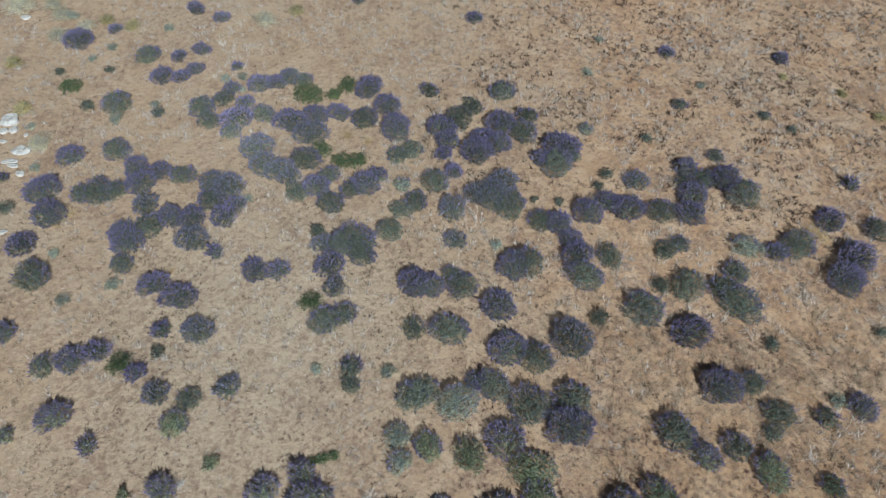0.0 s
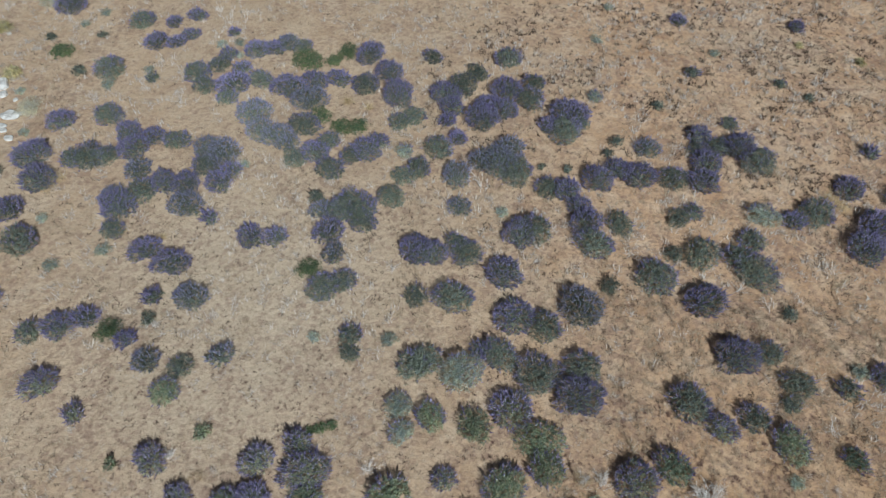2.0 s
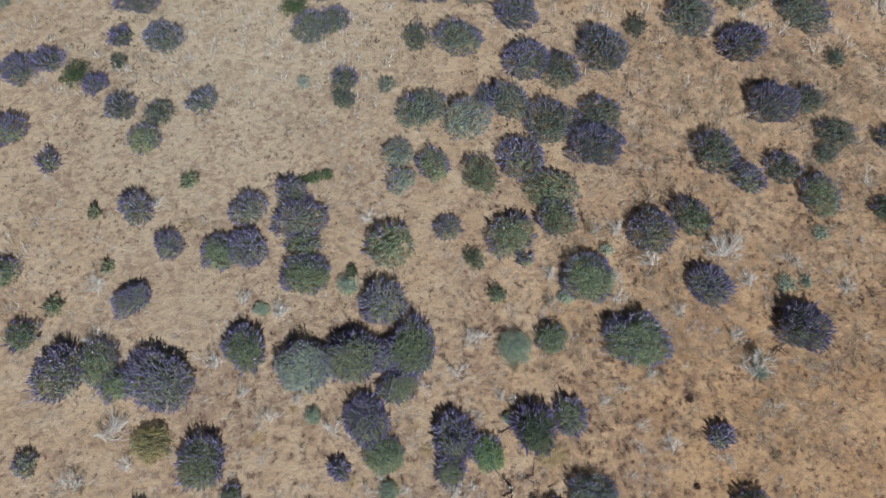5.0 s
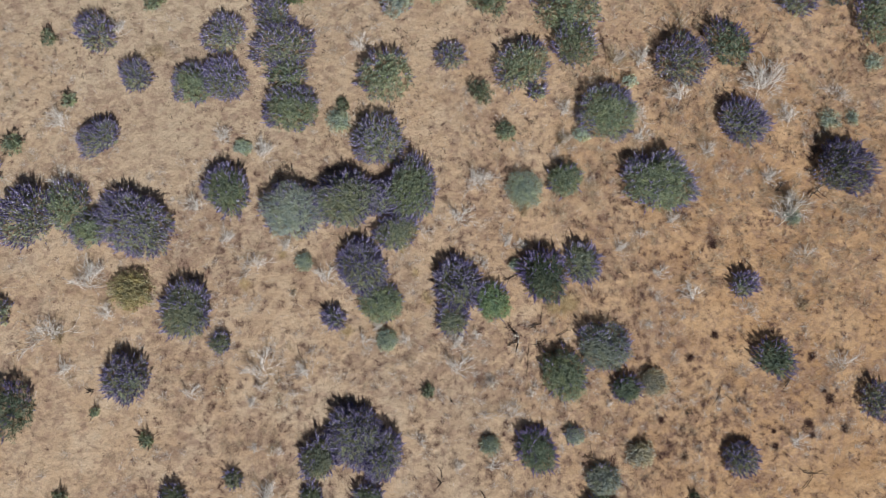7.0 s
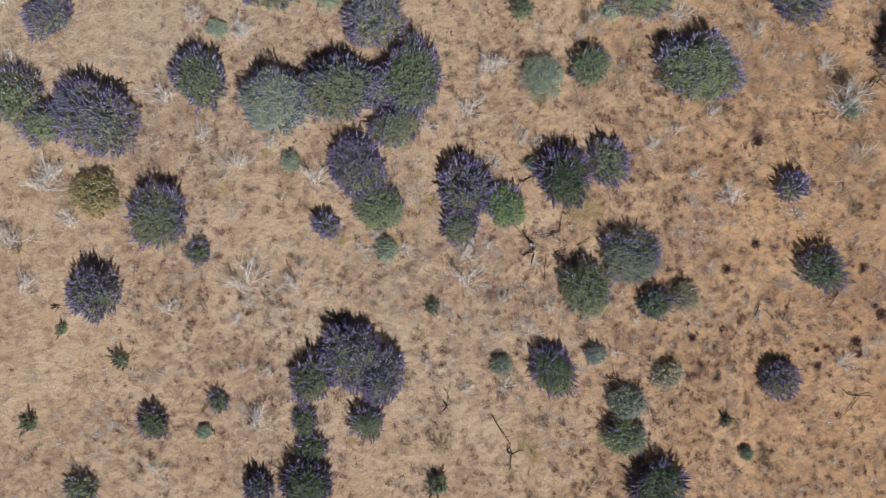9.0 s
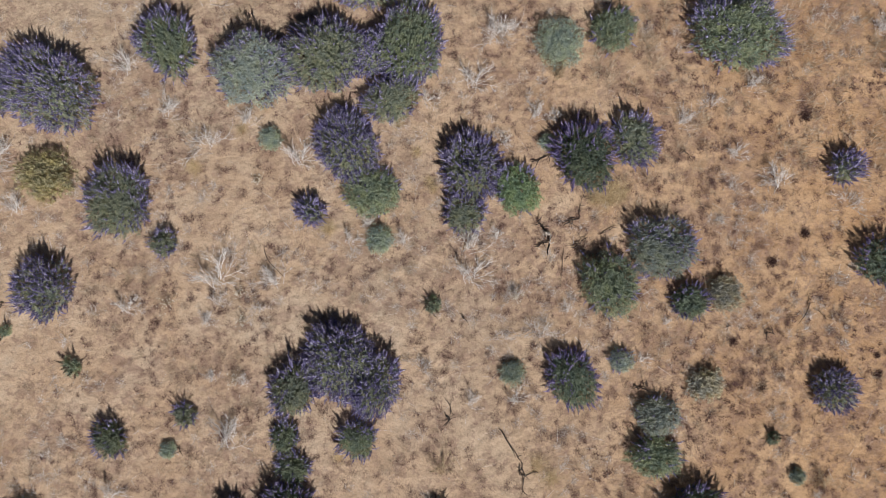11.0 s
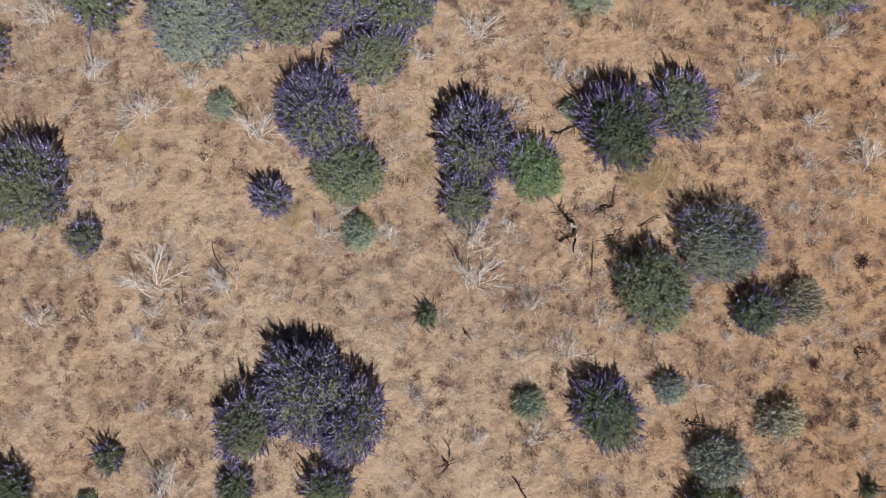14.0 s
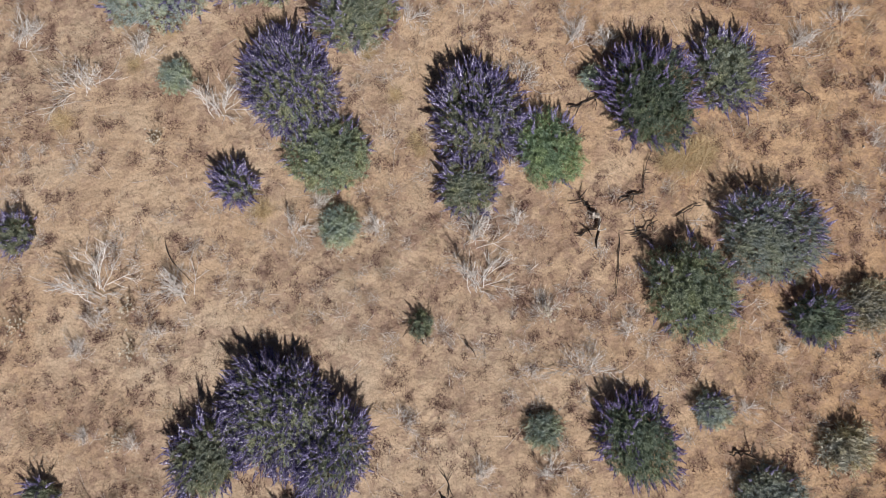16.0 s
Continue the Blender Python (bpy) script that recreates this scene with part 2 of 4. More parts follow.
STEM = wood_material("woody_stem", (0.10, 0.075, 0.05), (0.20, 0.155, 0.11), 30)
DEAD = island_material("bleached_twig", [(0.0, (0.56, 0.50, 0.44)), (0.5, (0.74, 0.69, 0.64)), (1.0, (0.86, 0.83, 0.79))], 0.9, 0.1, 0.12)
WISP = island_material("wispy_stalk", [(0.0, (0.40, 0.34, 0.29)), (0.5, (0.62, 0.55, 0.48)), (1.0, (0.82, 0.77, 0.71))], 0.9, 0.1, 0.0)
TAN_DEAD = island_material("straw_twig", [(0.0, (0.32, 0.23, 0.14)), (0.5, (0.48, 0.37, 0.23)), (1.0, (0.62, 0.50, 0.33))], 0.9, 0.1, 0.2)
CHAR = wood_material("charred_wood", (0.025, 0.02, 0.018), (0.16, 0.125, 0.10), 40)
BLEACHED = wood_material("half_burnt_wood", (0.26, 0.21, 0.17), (0.78, 0.71, 0.62), 14)
GOLD = island_material("golden_straw", [(0.0, (0.46, 0.32, 0.16)), (0.5, (0.66, 0.50, 0.28)), (1.0, (0.80, 0.67, 0.44))], 0.85, 0.15, 0.15)
STRAW = island_material("dry_grass_blade", [(0.0, (0.34, 0.25, 0.16)), (0.4, (0.46, 0.355, 0.24)), (0.8, (0.54, 0.44, 0.32)), (1.0, (0.66, 0.58, 0.46))], 0.85, 0.15, 0.0)
FORB = island_material("dead_forb", [(0.0, (0.09, 0.046, 0.04)), (0.6, (0.185, 0.104, 0.089)), (1.0, (0.34, 0.22, 0.19))], 0.9, 0.1, 0.0)
WEED = island_material("dead_weed", [(0.0, (0.065, 0.045, 0.035)), (0.6, (0.125, 0.092, 0.07)), (1.0, (0.24, 0.185, 0.145))], 0.9, 0.1, 0.0)
SEED = island_material("papery_seed_head", [(0.0, (0.62, 0.53, 0.40)), (0.5, (0.76, 0.69, 0.56)), (1.0, (0.85, 0.80, 0.70))], 0.85, 0.1, 0.1, 0.2)
SOOT = island_material("dead_cushion_twig", [(0.0, (0.05, 0.027, 0.023)), (1.0, (0.15, 0.085, 0.07))], 0.9, 0.1, 0.1)
ROCK = wood_material("pale_granite", (0.50, 0.47, 0.43), (0.74, 0.72, 0.68), 5)
PEBBLE = island_material("pebble_stone", [(0.0, (0.3, 0.22, 0.15)), (1.0, (0.66, 0.58, 0.5))], 0.9, 0.1, 0.0)


# ---- mesh helpers ----
def height(x, y):
    """The ground's gentle swell."""
    return 0.05 * noise.noise(Vector((x * 0.17, y * 0.17, 3.1))) + 0.02 * noise.noise(Vector((x * 0.9, y * 0.9, 7.7)))


def unit(v):
    return v / np.maximum(np.linalg.norm(v, axis=-1, keepdims=True), 1e-9)


def stamp(rng, template, faces, origins, axes, sizes):
    """Sets a template (z along its axis) at every origin, along every axis, spun by chance."""
    template, faces = np.asarray(template, float), np.asarray(faces, int)
    axes = unit(axes)
    side = unit(np.cross(axes, rng.normal(size=axes.shape)))
    other = np.cross(axes, side)
    turn = np.stack([side, other, axes], axis=2) * np.reshape(sizes, (-1, 1, 1))
    verts = np.einsum("mij,nj->mni", turn, template) + origins[:, None, :]
    shift = (np.arange(len(origins)) * len(template))[:, None, None]
    return verts.reshape(-1, 3), (faces[None] + shift).reshape(-1, faces.shape[1])


def mesh_of(name, pieces, material):
    """One mesh from several stamped pieces."""
    verts, faces, n = [], [], 0
    for v, f in pieces:
        verts.append(v)
        faces += (f + n).tolist()
        n += len(v)
    me = bpy.data.meshes.new(name)
    me.from_pydata(np.concatenate(verts).tolist(), [], faces)
    me.materials.append(material)
    return me


def tube(path, radii, sides=5):
    """A tapered tube along a path of points."""
    path = np.asarray(path, float)
    verts, faces = [], []
    along = unit(np.gradient(path, axis=0))
    for p, a, r in zip(path, along, radii):
        s = unit(np.cross(a, (0.3, 0.2, 0.93)))
        o = np.cross(a, s)
        for k in range(sides):
            w = 2 * math.pi * k / sides
            verts.append(p + r * (math.cos(w) * s + math.sin(w) * o))
    for i in range(len(path) - 1):
        for k in range(sides):
            a, b = i * sides + k, i * sides + (k + 1) % sides
            faces.append((a, b, b + sides, a + sides))
    return np.array(verts), np.array(faces)


def part(name, me, parent, label=""):
    ob = new(name, me)
    ob.parent = parent
    return tagged(ob, label)


def leaf_whorl(leaflets, width, cup):
    """Leaflets set like the fingers of a hand round a stalk's tip."""
    verts, faces = [], []
    for k in range(leaflets):
        w = 2 * math.pi * k / leaflets
        c, s = math.cos(w), math.sin(w)
        at = len(verts)
        for d, e, z in ((0.05, width * 0.7, 0), (0.45, -width, cup * 0.4), (1.0, 0, cup)):
            verts.append((c * d - s * e, s * d + c * e, z))
        faces.append((at, at + 1, at + 2))
    return verts, faces


def flower_head(whorls, petals, spread):
    """A lupine's spike: a stalk with rings of petals that narrow towards the tip."""
    verts, faces = [(-0.014, 0, 0), (0.014, 0, 0), (0, 0, 0.95)], [(0, 1, 2)]
    for i in range(whorls):
        f = i / max(1, whorls - 1)
        z, r = 0.28 + 0.68 * f, spread * (1 - 0.75 * f ** 1.3)
        tall = 0.5 / whorls * 1.5
        for k in range(petals):
            w = 2 * math.pi * (k + 0.5 * (i % 2)) / petals
            c, s, e = math.cos(w), math.sin(w), r * 2.4 / petals
            at = len(verts)
            for d, q, up in ((r, e, -0.1 * tall), (0.55 * r, 0, 1.2 * tall), (r, -e, -0.1 * tall)):
                verts.append((c * d - s * q, s * d + c * q, z + up))
            faces.append((at, at + 1, at + 2))
    return verts, faces


FINE_LEAF, COARSE_LEAF = leaf_whorl(6, 0.17, 0.55), leaf_whorl(5, 0.3, 0.3)
SAGE_LEAF, SHOOT_LEAF = leaf_whorl(5, 0.22, 1.3), leaf_whorl(4, 0.2, 0.8)
FAR_LEAF = leaf_whorl(3, 0.27, 0.7)
FINE_HEAD, COARSE_HEAD = flower_head(5, 4, 0.145), flower_head(3, 3, 0.17)
# spikes nod to one side as they ripen
NODDING = [([(x + bend * z ** 2.2, y, z * (1 - 0.25 * bend * z)) for x, y, z in FINE_HEAD[0]], FINE_HEAD[1]) for bend in (0.05, 0.22, 0.4)]


# ---- bushes ----
# kind: name, leaf, petal, spikes per square metre of crown, share of spikes on the rim, crown height over radius, label
KINDS = {
    "P": ("lupine_bush", "grey", "violet", 570, 0.0, 0.83, "rounded lupine bush covered in violet-blue flower spikes on sandy soil"),
    "M": ("lupine_bush", "green", "violet", 360, 0.5, 0.80, "grey-green lupine bush partly in violet flower on dry ground"),
    "G": ("lupine_bush", "green", "violet", 85, 0.6, 0.78, "mostly green lupine bush with few faded flower spikes"),
    "N": ("lupine_bush", "grey", "violet", 330, 0.3, 0.80, "dull grey-green lupine bush with violet flower spikes about its rim"),
    "V": ("lupine_bush", "fresh", "blue", 200, 0.6, 0.78, "fresh green lupine bush edged with pale blue flower spikes"),
    "F": ("lupine_bush", "frost", "blue", 30, 0.3, 0.85, "frosty pale green lupine bush, hardly in flower, on sand"),
    "D": ("lupine_bush", "dark", "dusk", 300, 0.4, 0.83, "dark green lupine bush with dusky purple flower spikes"),
    "B": ("lupine_bush", "grey", "blue", 420, 0.0, 0.78, "pale lupine bush densely covered in light blue-violet flowers"),
    "S": ("lupine_bush", "silver", "violet", 230, 0.2, 0.78, "silvery grey lupine bush with sparse purple flower spikes"),
    "W": ("lupine_bush", "pale", "violet", 230, 0.2, 0.78, "large pale silvery lupine bush edged with violet flower spikes"),
    "p": ("lupine_bush", "grey", "violet", 480, 0.0, 0.95, "small young lupine bush with upright violet flower spikes"),
    "g": ("small_shrub", "green", "husk", 45, 0, 1.0, "small green shrub with dry brown seed spikes on sand"),
    "T": ("sage_shrub", "teal", None, 0, 0, 0.75, "small pale blue-green sage shrub among dry grass"),
    "Y": ("yellow_shrub", "olive", None, 0, 0, 0.7, "yellowish olive shrub with open twiggy crown on sand"),
    "L": ("green_shrub", "bright", None, 0, 0, 0.6, "low rounded bright green shrub without flowers"),
    "A": ("sage_shrub", "ash", None, 0, 0, 0.6, "ashen pale grey-green shrub, half dried, on sand"),
}
# up the slope: darker leaves, with crown shade put into their colour, and duller flowers
UPSLOPE_SHADED = {"green": "deep", "fresh": "deep", "grey": "deep", "dark": "deep", "teal": "frost", "violet": "slate", "dusk": "slate", "blue": "haze"}
SIZES = (0.11, 0.18, 0.27, 0.36, 0.46, 0.58)
LEAF_WORDS = {"green": "grey-green palmate leaves", "dark": "dark green leaves", "grey": "dull grey-green leaves", "silver": "silvery hairy leaves", "pale": "pale silvery leaves",
              "teal": "pale blue-green leaves", "olive": "yellowish olive leaves", "bright": "fresh green leaves", "ash": "ashen grey half-dried leaves",
              "deep": "green leaves with crown shade in their colour", "fresh": "fresh green leaves", "frost": "pale frosted leaves"}
PETAL_WORDS = {"husk": "dry brown seed spikes", "violet": "violet-blue flower spikes", "blue": "pale blue-violet flower spikes", "dusk": "dusky purple flower spikes", "slate": "slate-violet flower spikes", "haze": "hazy pale violet flower spikes"}
crowns = {}


def crown_points(rng, r, h, count, low, high, seed, rim=0.0):
    """Points through the shell of an uneven, steep-sided cushion, and the way out of it at each."""
    t = np.linspace(0.0, math.pi / 2, 80)
    ro, up = np.cos(t) ** 0.74, np.sin(t) ** 0.74
    weight = np.hypot(np.diff(ro) * r, np.diff(up) * h) * (ro[1:] + ro[:-1] + 0.02)
    steps = np.concatenate([[0], np.cumsum(weight)]) / weight.sum()
    pick = rng.uniform(0.02, 1, count)
    low_ones = rng.uniform(0, 1, count) < rim
    pick[low_ones] *= 0.6
    t = np.interp(pick, steps, t)
    ro, zc = np.cos(t) ** 0.74, np.sin(t) ** 0.74
    a = rng.uniform(0, 2 * math.pi, count)
    x, y = ro * np.cos(a), ro * np.sin(a)
    lobes = np.array([1 + 0.24 * noise.noise(Vector((1.4 * p, 1.4 * q, 0.6 * w + seed))) + 0.19 * noise.noise(Vector((3.6 * p, 3.6 * q, 2.5 * w + seed))) + 0.13 * noise.noise(Vector((8 * p, 8 * q, 6 * w + seed))) for p, q, w in zip(x, y, zc)])
    depth = rng.uniform(low, high, count) * lobes
    pts = np.stack([x * r * depth, y * r * depth, np.maximum(zc * h * depth, 0.015)], 1)
    return pts, unit(np.stack([ro ** 0.7 * x / r, ro ** 0.7 * y / r, zc ** 1.7 / h], 1))


def crown(kind, size, variant, grade, upslope):
    """The meshes of a bush of this kind and size: stems, foliage, spikes (each with its place). grade 2: the bushes of the
    foreground, finest; 1: those beside them; 0: the far slope."""
    key = (kind, size, variant, grade, upslope)
    if key in crowns:
        return crowns[key]
    name, leaf, petal, density, rim, tall, label = KINDS[kind]
    if upslope:
        leaf, petal = UPSLOPE_SHADED.get(leaf, leaf), UPSLOPE_SHADED.get(petal, petal)
    near = grade > 0
    rng = np.random.default_rng([ord(kind), int(size * 100), variant, grade])
    r, h, seed = size, size * tall * 0.9, 10.0 * variant + ord(kind)
    area = math.pi * (r * r + h * h) * 0.95
    lupine = petal is not None
    upright = 1.45 if kind in "gp" else 1.0
    # foliage
    open_crown = kind in "gTYA"
    count = int(area * (540, 1300, 2800)[grade] * (1.7 if kind in "TF" else 1)) + (40, 60, 140)[grade]
    pts, out = crown_points(rng, r, h, count, 0.5 if open_crown else 0.76, 1.1 if open_crown else 0.97, seed)
    loose = rng.normal(size=pts.shape)
    big = (0.037, 0.0255, 0.02)[grade] * (0.8 if kind in "TF" else 1)
    lift = 0.9 if open_crown else 0.5
    leaves = [stamp(rng, *((FINE_LEAF if lupine else SAGE_LEAF) if near else FAR_LEAF), pts, out * 0.75 + loose * 0.35 + (0, 0, lift), rng.uniform(0.6, 1.5, count) * big)]
    # leafy shoots that stand out of the crown
    shoots = int(area * (110, 330, 620)[grade] * (0.35 if density > 400 else 1)) + 8
    pts, out = crown_points(rng, r, h, shoots, 0.80, 0.97, seed)
    axes = unit(out * 0.62 + rng.normal(size=out.shape) * 0.18 + (0, 0, 0.5))
    reach = rng.uniform(0.03, 0.08, shoots) * (0.7 if size < 0.15 else 1)
    for step in ((0.5, 1.0), (0.3, 0.65, 1.0), (0.3, 0.65, 1.0))[grade]:
        leaves.append(stamp(rng, *(SHOOT_LEAF if near else FAR_LEAF), pts + axes * (reach * step)[:, None], axes, (0.05, 0.028, 0.024)[grade] * (1.15 - 0.6 * step) * rng.uniform(0.8, 1.2, shoots)))
    inner = int(area * (130, 260, 420)[grade]) + 12
    pts, out = crown_points(rng, r, h, inner, 0.35, 0.74, seed)
    leaves.append(stamp(rng, *COARSE_LEAF, pts, out + rng.normal(size=pts.shape) * 0.4, rng.uniform(0.8, 1.3, inner) * 0.05 * (0.6 if size < 0.15 else 1)))
    foliage = mesh_of("foliage", leaves, LEAF[leaf])
    # stems from the foot to the crown
    pts, out = crown_points(rng, r, h, 14 if near else 7, 0.8, 0.95, seed)
    wood = []
    for p in pts:
        mid = p * 0.5 + np.array((0, 0, -0.06 * r)) + rng.normal(size=3) * 0.03 * r
        wood.append(tube([(p[0] * 0.06, p[1] * 0.06, -0.02), np.maximum(mid, (-9, -9, 0.01)), p], (0.012 * size / 0.4, 0.008 * size / 0.4, 0.003), 4))
    stems = mesh_of("woody_base", wood, STEM)
    # flower spikes
    spikes = []
    if lupine:
        many = int(area * density * (0.78, 1.5, 1.7)[grade]) + 6
        pts, out = crown_points(rng, r, h, many, 0.80, 0.97, seed, rim)
        lean = np.stack([pts[:, 0] / r, pts[:, 1] / r, np.zeros(many)], 1)
        axes = unit(out * 0.55 + lean * 0.28 + rng.normal(size=out.shape) * 0.13 + (0, 0, 0.42))
        # part-flowered bushes bloom in drifts, most of all on the cooler upper side and round the rim
        if density < 400 and kind not in "gp":
            drift = np.array([noise.noise(Vector((p[0] / r * 1.3, p[1] / r * 1.3, seed + 50))) for p in pts])
            bloom = 0.5 * pts[:, 1] / r + 1.1 * drift + 0.55 * (np.hypot(pts[:, 0], pts[:, 1]) / r - 0.55) + rng.normal(size=many) * 0.2 > 0.0
            pts, axes, many = pts[bloom], axes[bloom], int(bloom.sum())
        spikes = list(zip(pts, axes, rng.uniform(*((0.062, 0.115) if near else (0.06, 0.105)), many) * (0.8 if size < 0.2 else 1) * upright))
        # long loose spikes that stand out all round the rim
        if grade == 2 and density > 250:
            loose = int(2 * math.pi * r * 24)
            pts, out = crown_points(rng, r, h, loose, 0.86, 0.98, seed, 1.0)
            pts[:, 2] = np.maximum(pts[:, 2], 0.06)
            lean = unit(np.stack([pts[:, 0], pts[:, 1], np.zeros(loose)], 1))
            axes = unit(lean * 0.75 + rng.normal(size=out.shape) * 0.16 + (0, 0, 0.62))
            spikes = list(zip(pts, axes, rng.uniform(0.09, 0.15, loose) * (0.6 if size < 0.2 else 1))) + spikes
    crowns[key] = stems, foliage, spikes
    return crowns[key]


head_meshes = {}


def spike_mesh(petal, v):
    if (petal, v) not in head_meshes:
        rng = np.random.default_rng(5)
        head_meshes[petal, v] = mesh_of("flower_spike", [stamp(rng, *NODDING[v], np.zeros((1, 3)), np.array([[0.0, 0, 1]]), [1.0])], PETAL[petal])
    return head_meshes[petal, v]


joined_heads = {}
bush_count = 0


def bush(kind, x, y, r, long=1.0, turn=None):
    """A bush of mean radius r at (x, y), drawn out by the factor long along the heading turn (degrees):
    an empty at its foot, with stems, foliage and flower spikes."""
    global bush_count
    bush_count += 1
    name, leaf, petal, density, rim, tall, label = KINDS[kind]
    upslope = y > 6.0
    grade = 2 if abs(x) < 4.6 and -4.4 < y < 2.6 else 1 if y < 3.6 and abs(x) < 6.5 else 0
    if upslope:
        leaf, petal = UPSLOPE_SHADED.get(leaf, leaf), UPSLOPE_SHADED.get(petal, petal)
    size = min(SIZES, key=lambda s: abs(math.log(s / r)))
    variant = bush_count if grade == 2 else bush_count % 3
    stems, foliage, spikes = crown(kind, size, variant, grade, upslope)
    rng = np.random.default_rng(1000 + bush_count)
    foot = tagged(new(name), label, "bush" if name == "lupine_bush" else "shrub", "bushes of the dry slope", "thing")
    foot.empty_display_size = 0.1
    k, spin = r / size, rng.uniform(-55, 55)
    wide = rng.uniform(0.95, 1.1) if grade else rng.uniform(0.88, 1.14)
    sides = (k * 0.95 * wide, k * 0.95 / wide)
    if turn is not None:
        spin, sides = turn, (k * math.sqrt(long), k / math.sqrt(long))
        if abs(turn) > 45:
            spin, sides = (turn + 90 if turn < 0 else turn - 90), sides[::-1]
    foot.matrix_world = Matrix.Translation((x, y, height(x, y))) @ pose(0, 0, 0, 0, 0, spin) @ Matrix.Diagonal((*sides, k * rng.uniform(0.88, 1.12), 1))
    part("woody_base", stems, foot)
    part("foliage", foliage, foot, LEAF_WORDS[leaf])
    if not spikes:
        return foot
    if -3.3 < x < 4.0 and -3.6 < y < 1.7:
        if len(spikes) > 170:
            rest = []
            for v in range(3):
                pts, axes, lens = (np.array(q) for q in zip(*spikes[160 + v::3]))
                rest.append(stamp(np.random.default_rng(4 + v), *NODDING[v], pts, axes, lens))
            tagged(part("bloom", mesh_of("bloom", rest, PETAL[petal]), foot, PETAL_WORDS[petal]), kind="stuff")
        for i, (p, a, s) in enumerate(spikes[:170 if len(spikes) <= 170 else 160]):
            ob = part("flower_spike", spike_mesh(petal, i % 3), foot)
            ob.matrix_basis = Matrix.Translation(p) @ Vector(a).to_track_quat("Z", "Y").to_matrix().to_4x4() @ pose(0, 0, 0, 0, 0, float(rng.uniform(0, 360))) @ Matrix.Scale(float(s), 4)
    else:
        key = (kind, size, variant, grade, upslope)
        if key not in joined_heads:
            pts, axes, lens = (np.array(v) for v in zip(*spikes))
            joined_heads[key] = mesh_of("bloom", [stamp(np.random.default_rng(3), *(NODDING[1] if grade else COARSE_HEAD), pts, axes, lens * (1 if grade else 1.1))], PETAL[petal])
        tagged(part("bloom", joined_heads[key], foot, PETAL_WORDS[petal]), kind="stuff")
    return foot


# ---- dead shrubs, branches, rocks ----
dead_branches = []


def dead_branch_meshes():
    """Bare branches that fork and fork again, fanned out to one side as wind and drought leave them."""
    def grow(rng, base, way, length, thick, level, wood):
        path, bits = [base], 3 - level
        for k in range(bits):
            way = unit(way + rng.normal(size=3) * 0.19 + (0, 0, 0.03))
            step = path[-1] + way * length / bits
            step[2] = max(step[2], 0.03)
            path.append(step)
        wood.append(tube(path, np.linspace(thick, thick * 0.45, bits + 1), 3))
        if level < 2:
            for k in range(6 - 2 * level):
                f = rng.uniform(0.25, 0.95) * bits
                i = min(int(f), bits - 1)
                at = path[i] + (path[i + 1] - path[i]) * (f - i)
                grow(rng, at, unit(way + rng.normal(size=3) * 0.5), length * rng.uniform(0.35, 0.6), thick * 0.66, level + 1, wood)

    for v in range(4):
        rng = np.random.default_rng(70 + v)
        fan = []
        for i in range(14):
            a, lean = rng.normal() * (0.5 + 0.16 * v), rng.uniform(0.6, 1.4)
            way = np.array((math.cos(a) * math.sin(lean), math.sin(a) * math.sin(lean), math.cos(lean) * 0.7))
            wood = []
            grow(rng, np.array((-0.35 + rng.normal() * 0.12, rng.normal() * 0.16, -0.03)), way, rng.uniform(0.55, 1.1), 0.0108, 0, wood)
            fan.append(wood)
        dead_branches.append({tan: ([mesh_of("branch", w, m) for w in fan], mesh_of("dead_shrub", [p for w in fan[:7] for p in w[:10]], m)) for tan, m in ((False, DEAD), (True, TAN_DEAD))})


dead_branch_meshes()


def dead_shrub(x, y, r, turn, tan=False, small=False):
    """A leafless, bleached skeleton of a small shrub."""
    small = small or y > 5.0
    fan, whole = dead_branches[int(turn * 7) % 4][tan]
    foot = tagged(new("dead_shrub", whole if small else None), "dried straw-coloured shrub skeleton on sand" if tan else "bleached white dead shrub with bare brittle twigs on sand", "dead shrub", "dead shrubs", "thing")
    foot.matrix_world = Matrix.Translation((x, y, height(x, y))) @ pose(0, 0, 0, 0, 0, turn * 57) @ Matrix.Diagonal((r, r, r * 0.8, 1))
    if not small:
        for me in fan:
            part("branch", me, foot)


tussock_meshes = []


def tussock(x, y, r):
    """A bunch of golden dry grass."""
    if not tussock_meshes:
        for v in range(3):
            rng = np.random.default_rng(90 + v)
            tussock_meshes.append(mesh_of("grass_tussock", [blades(rng, np.zeros((1, 3)), 280, 0.26, 0.9, 0.0075, (0.1, 1.25))], GOLD))
    ob = tagged(new("grass_tussock", tussock_meshes[int(abs(x * 10)) % 3]), "golden tussock of long dry grass on sand", "grass", "grass tussocks", "thing")
    ob.matrix_world = Matrix.Translation((x, y, height(x, y))) @ pose(0, 0, 0, 0, 0, x * 100) @ Matrix.Diagonal((r, r, r * 0.6, 1))


SEED_HEAD = mesh_of("seed_head", [stamp(np.random.default_rng(8), *leaf_whorl(6, 0.4, 0.35), np.zeros((1, 3)), np.array([[0.0, 0, 1]]), [1.0])], SEED)


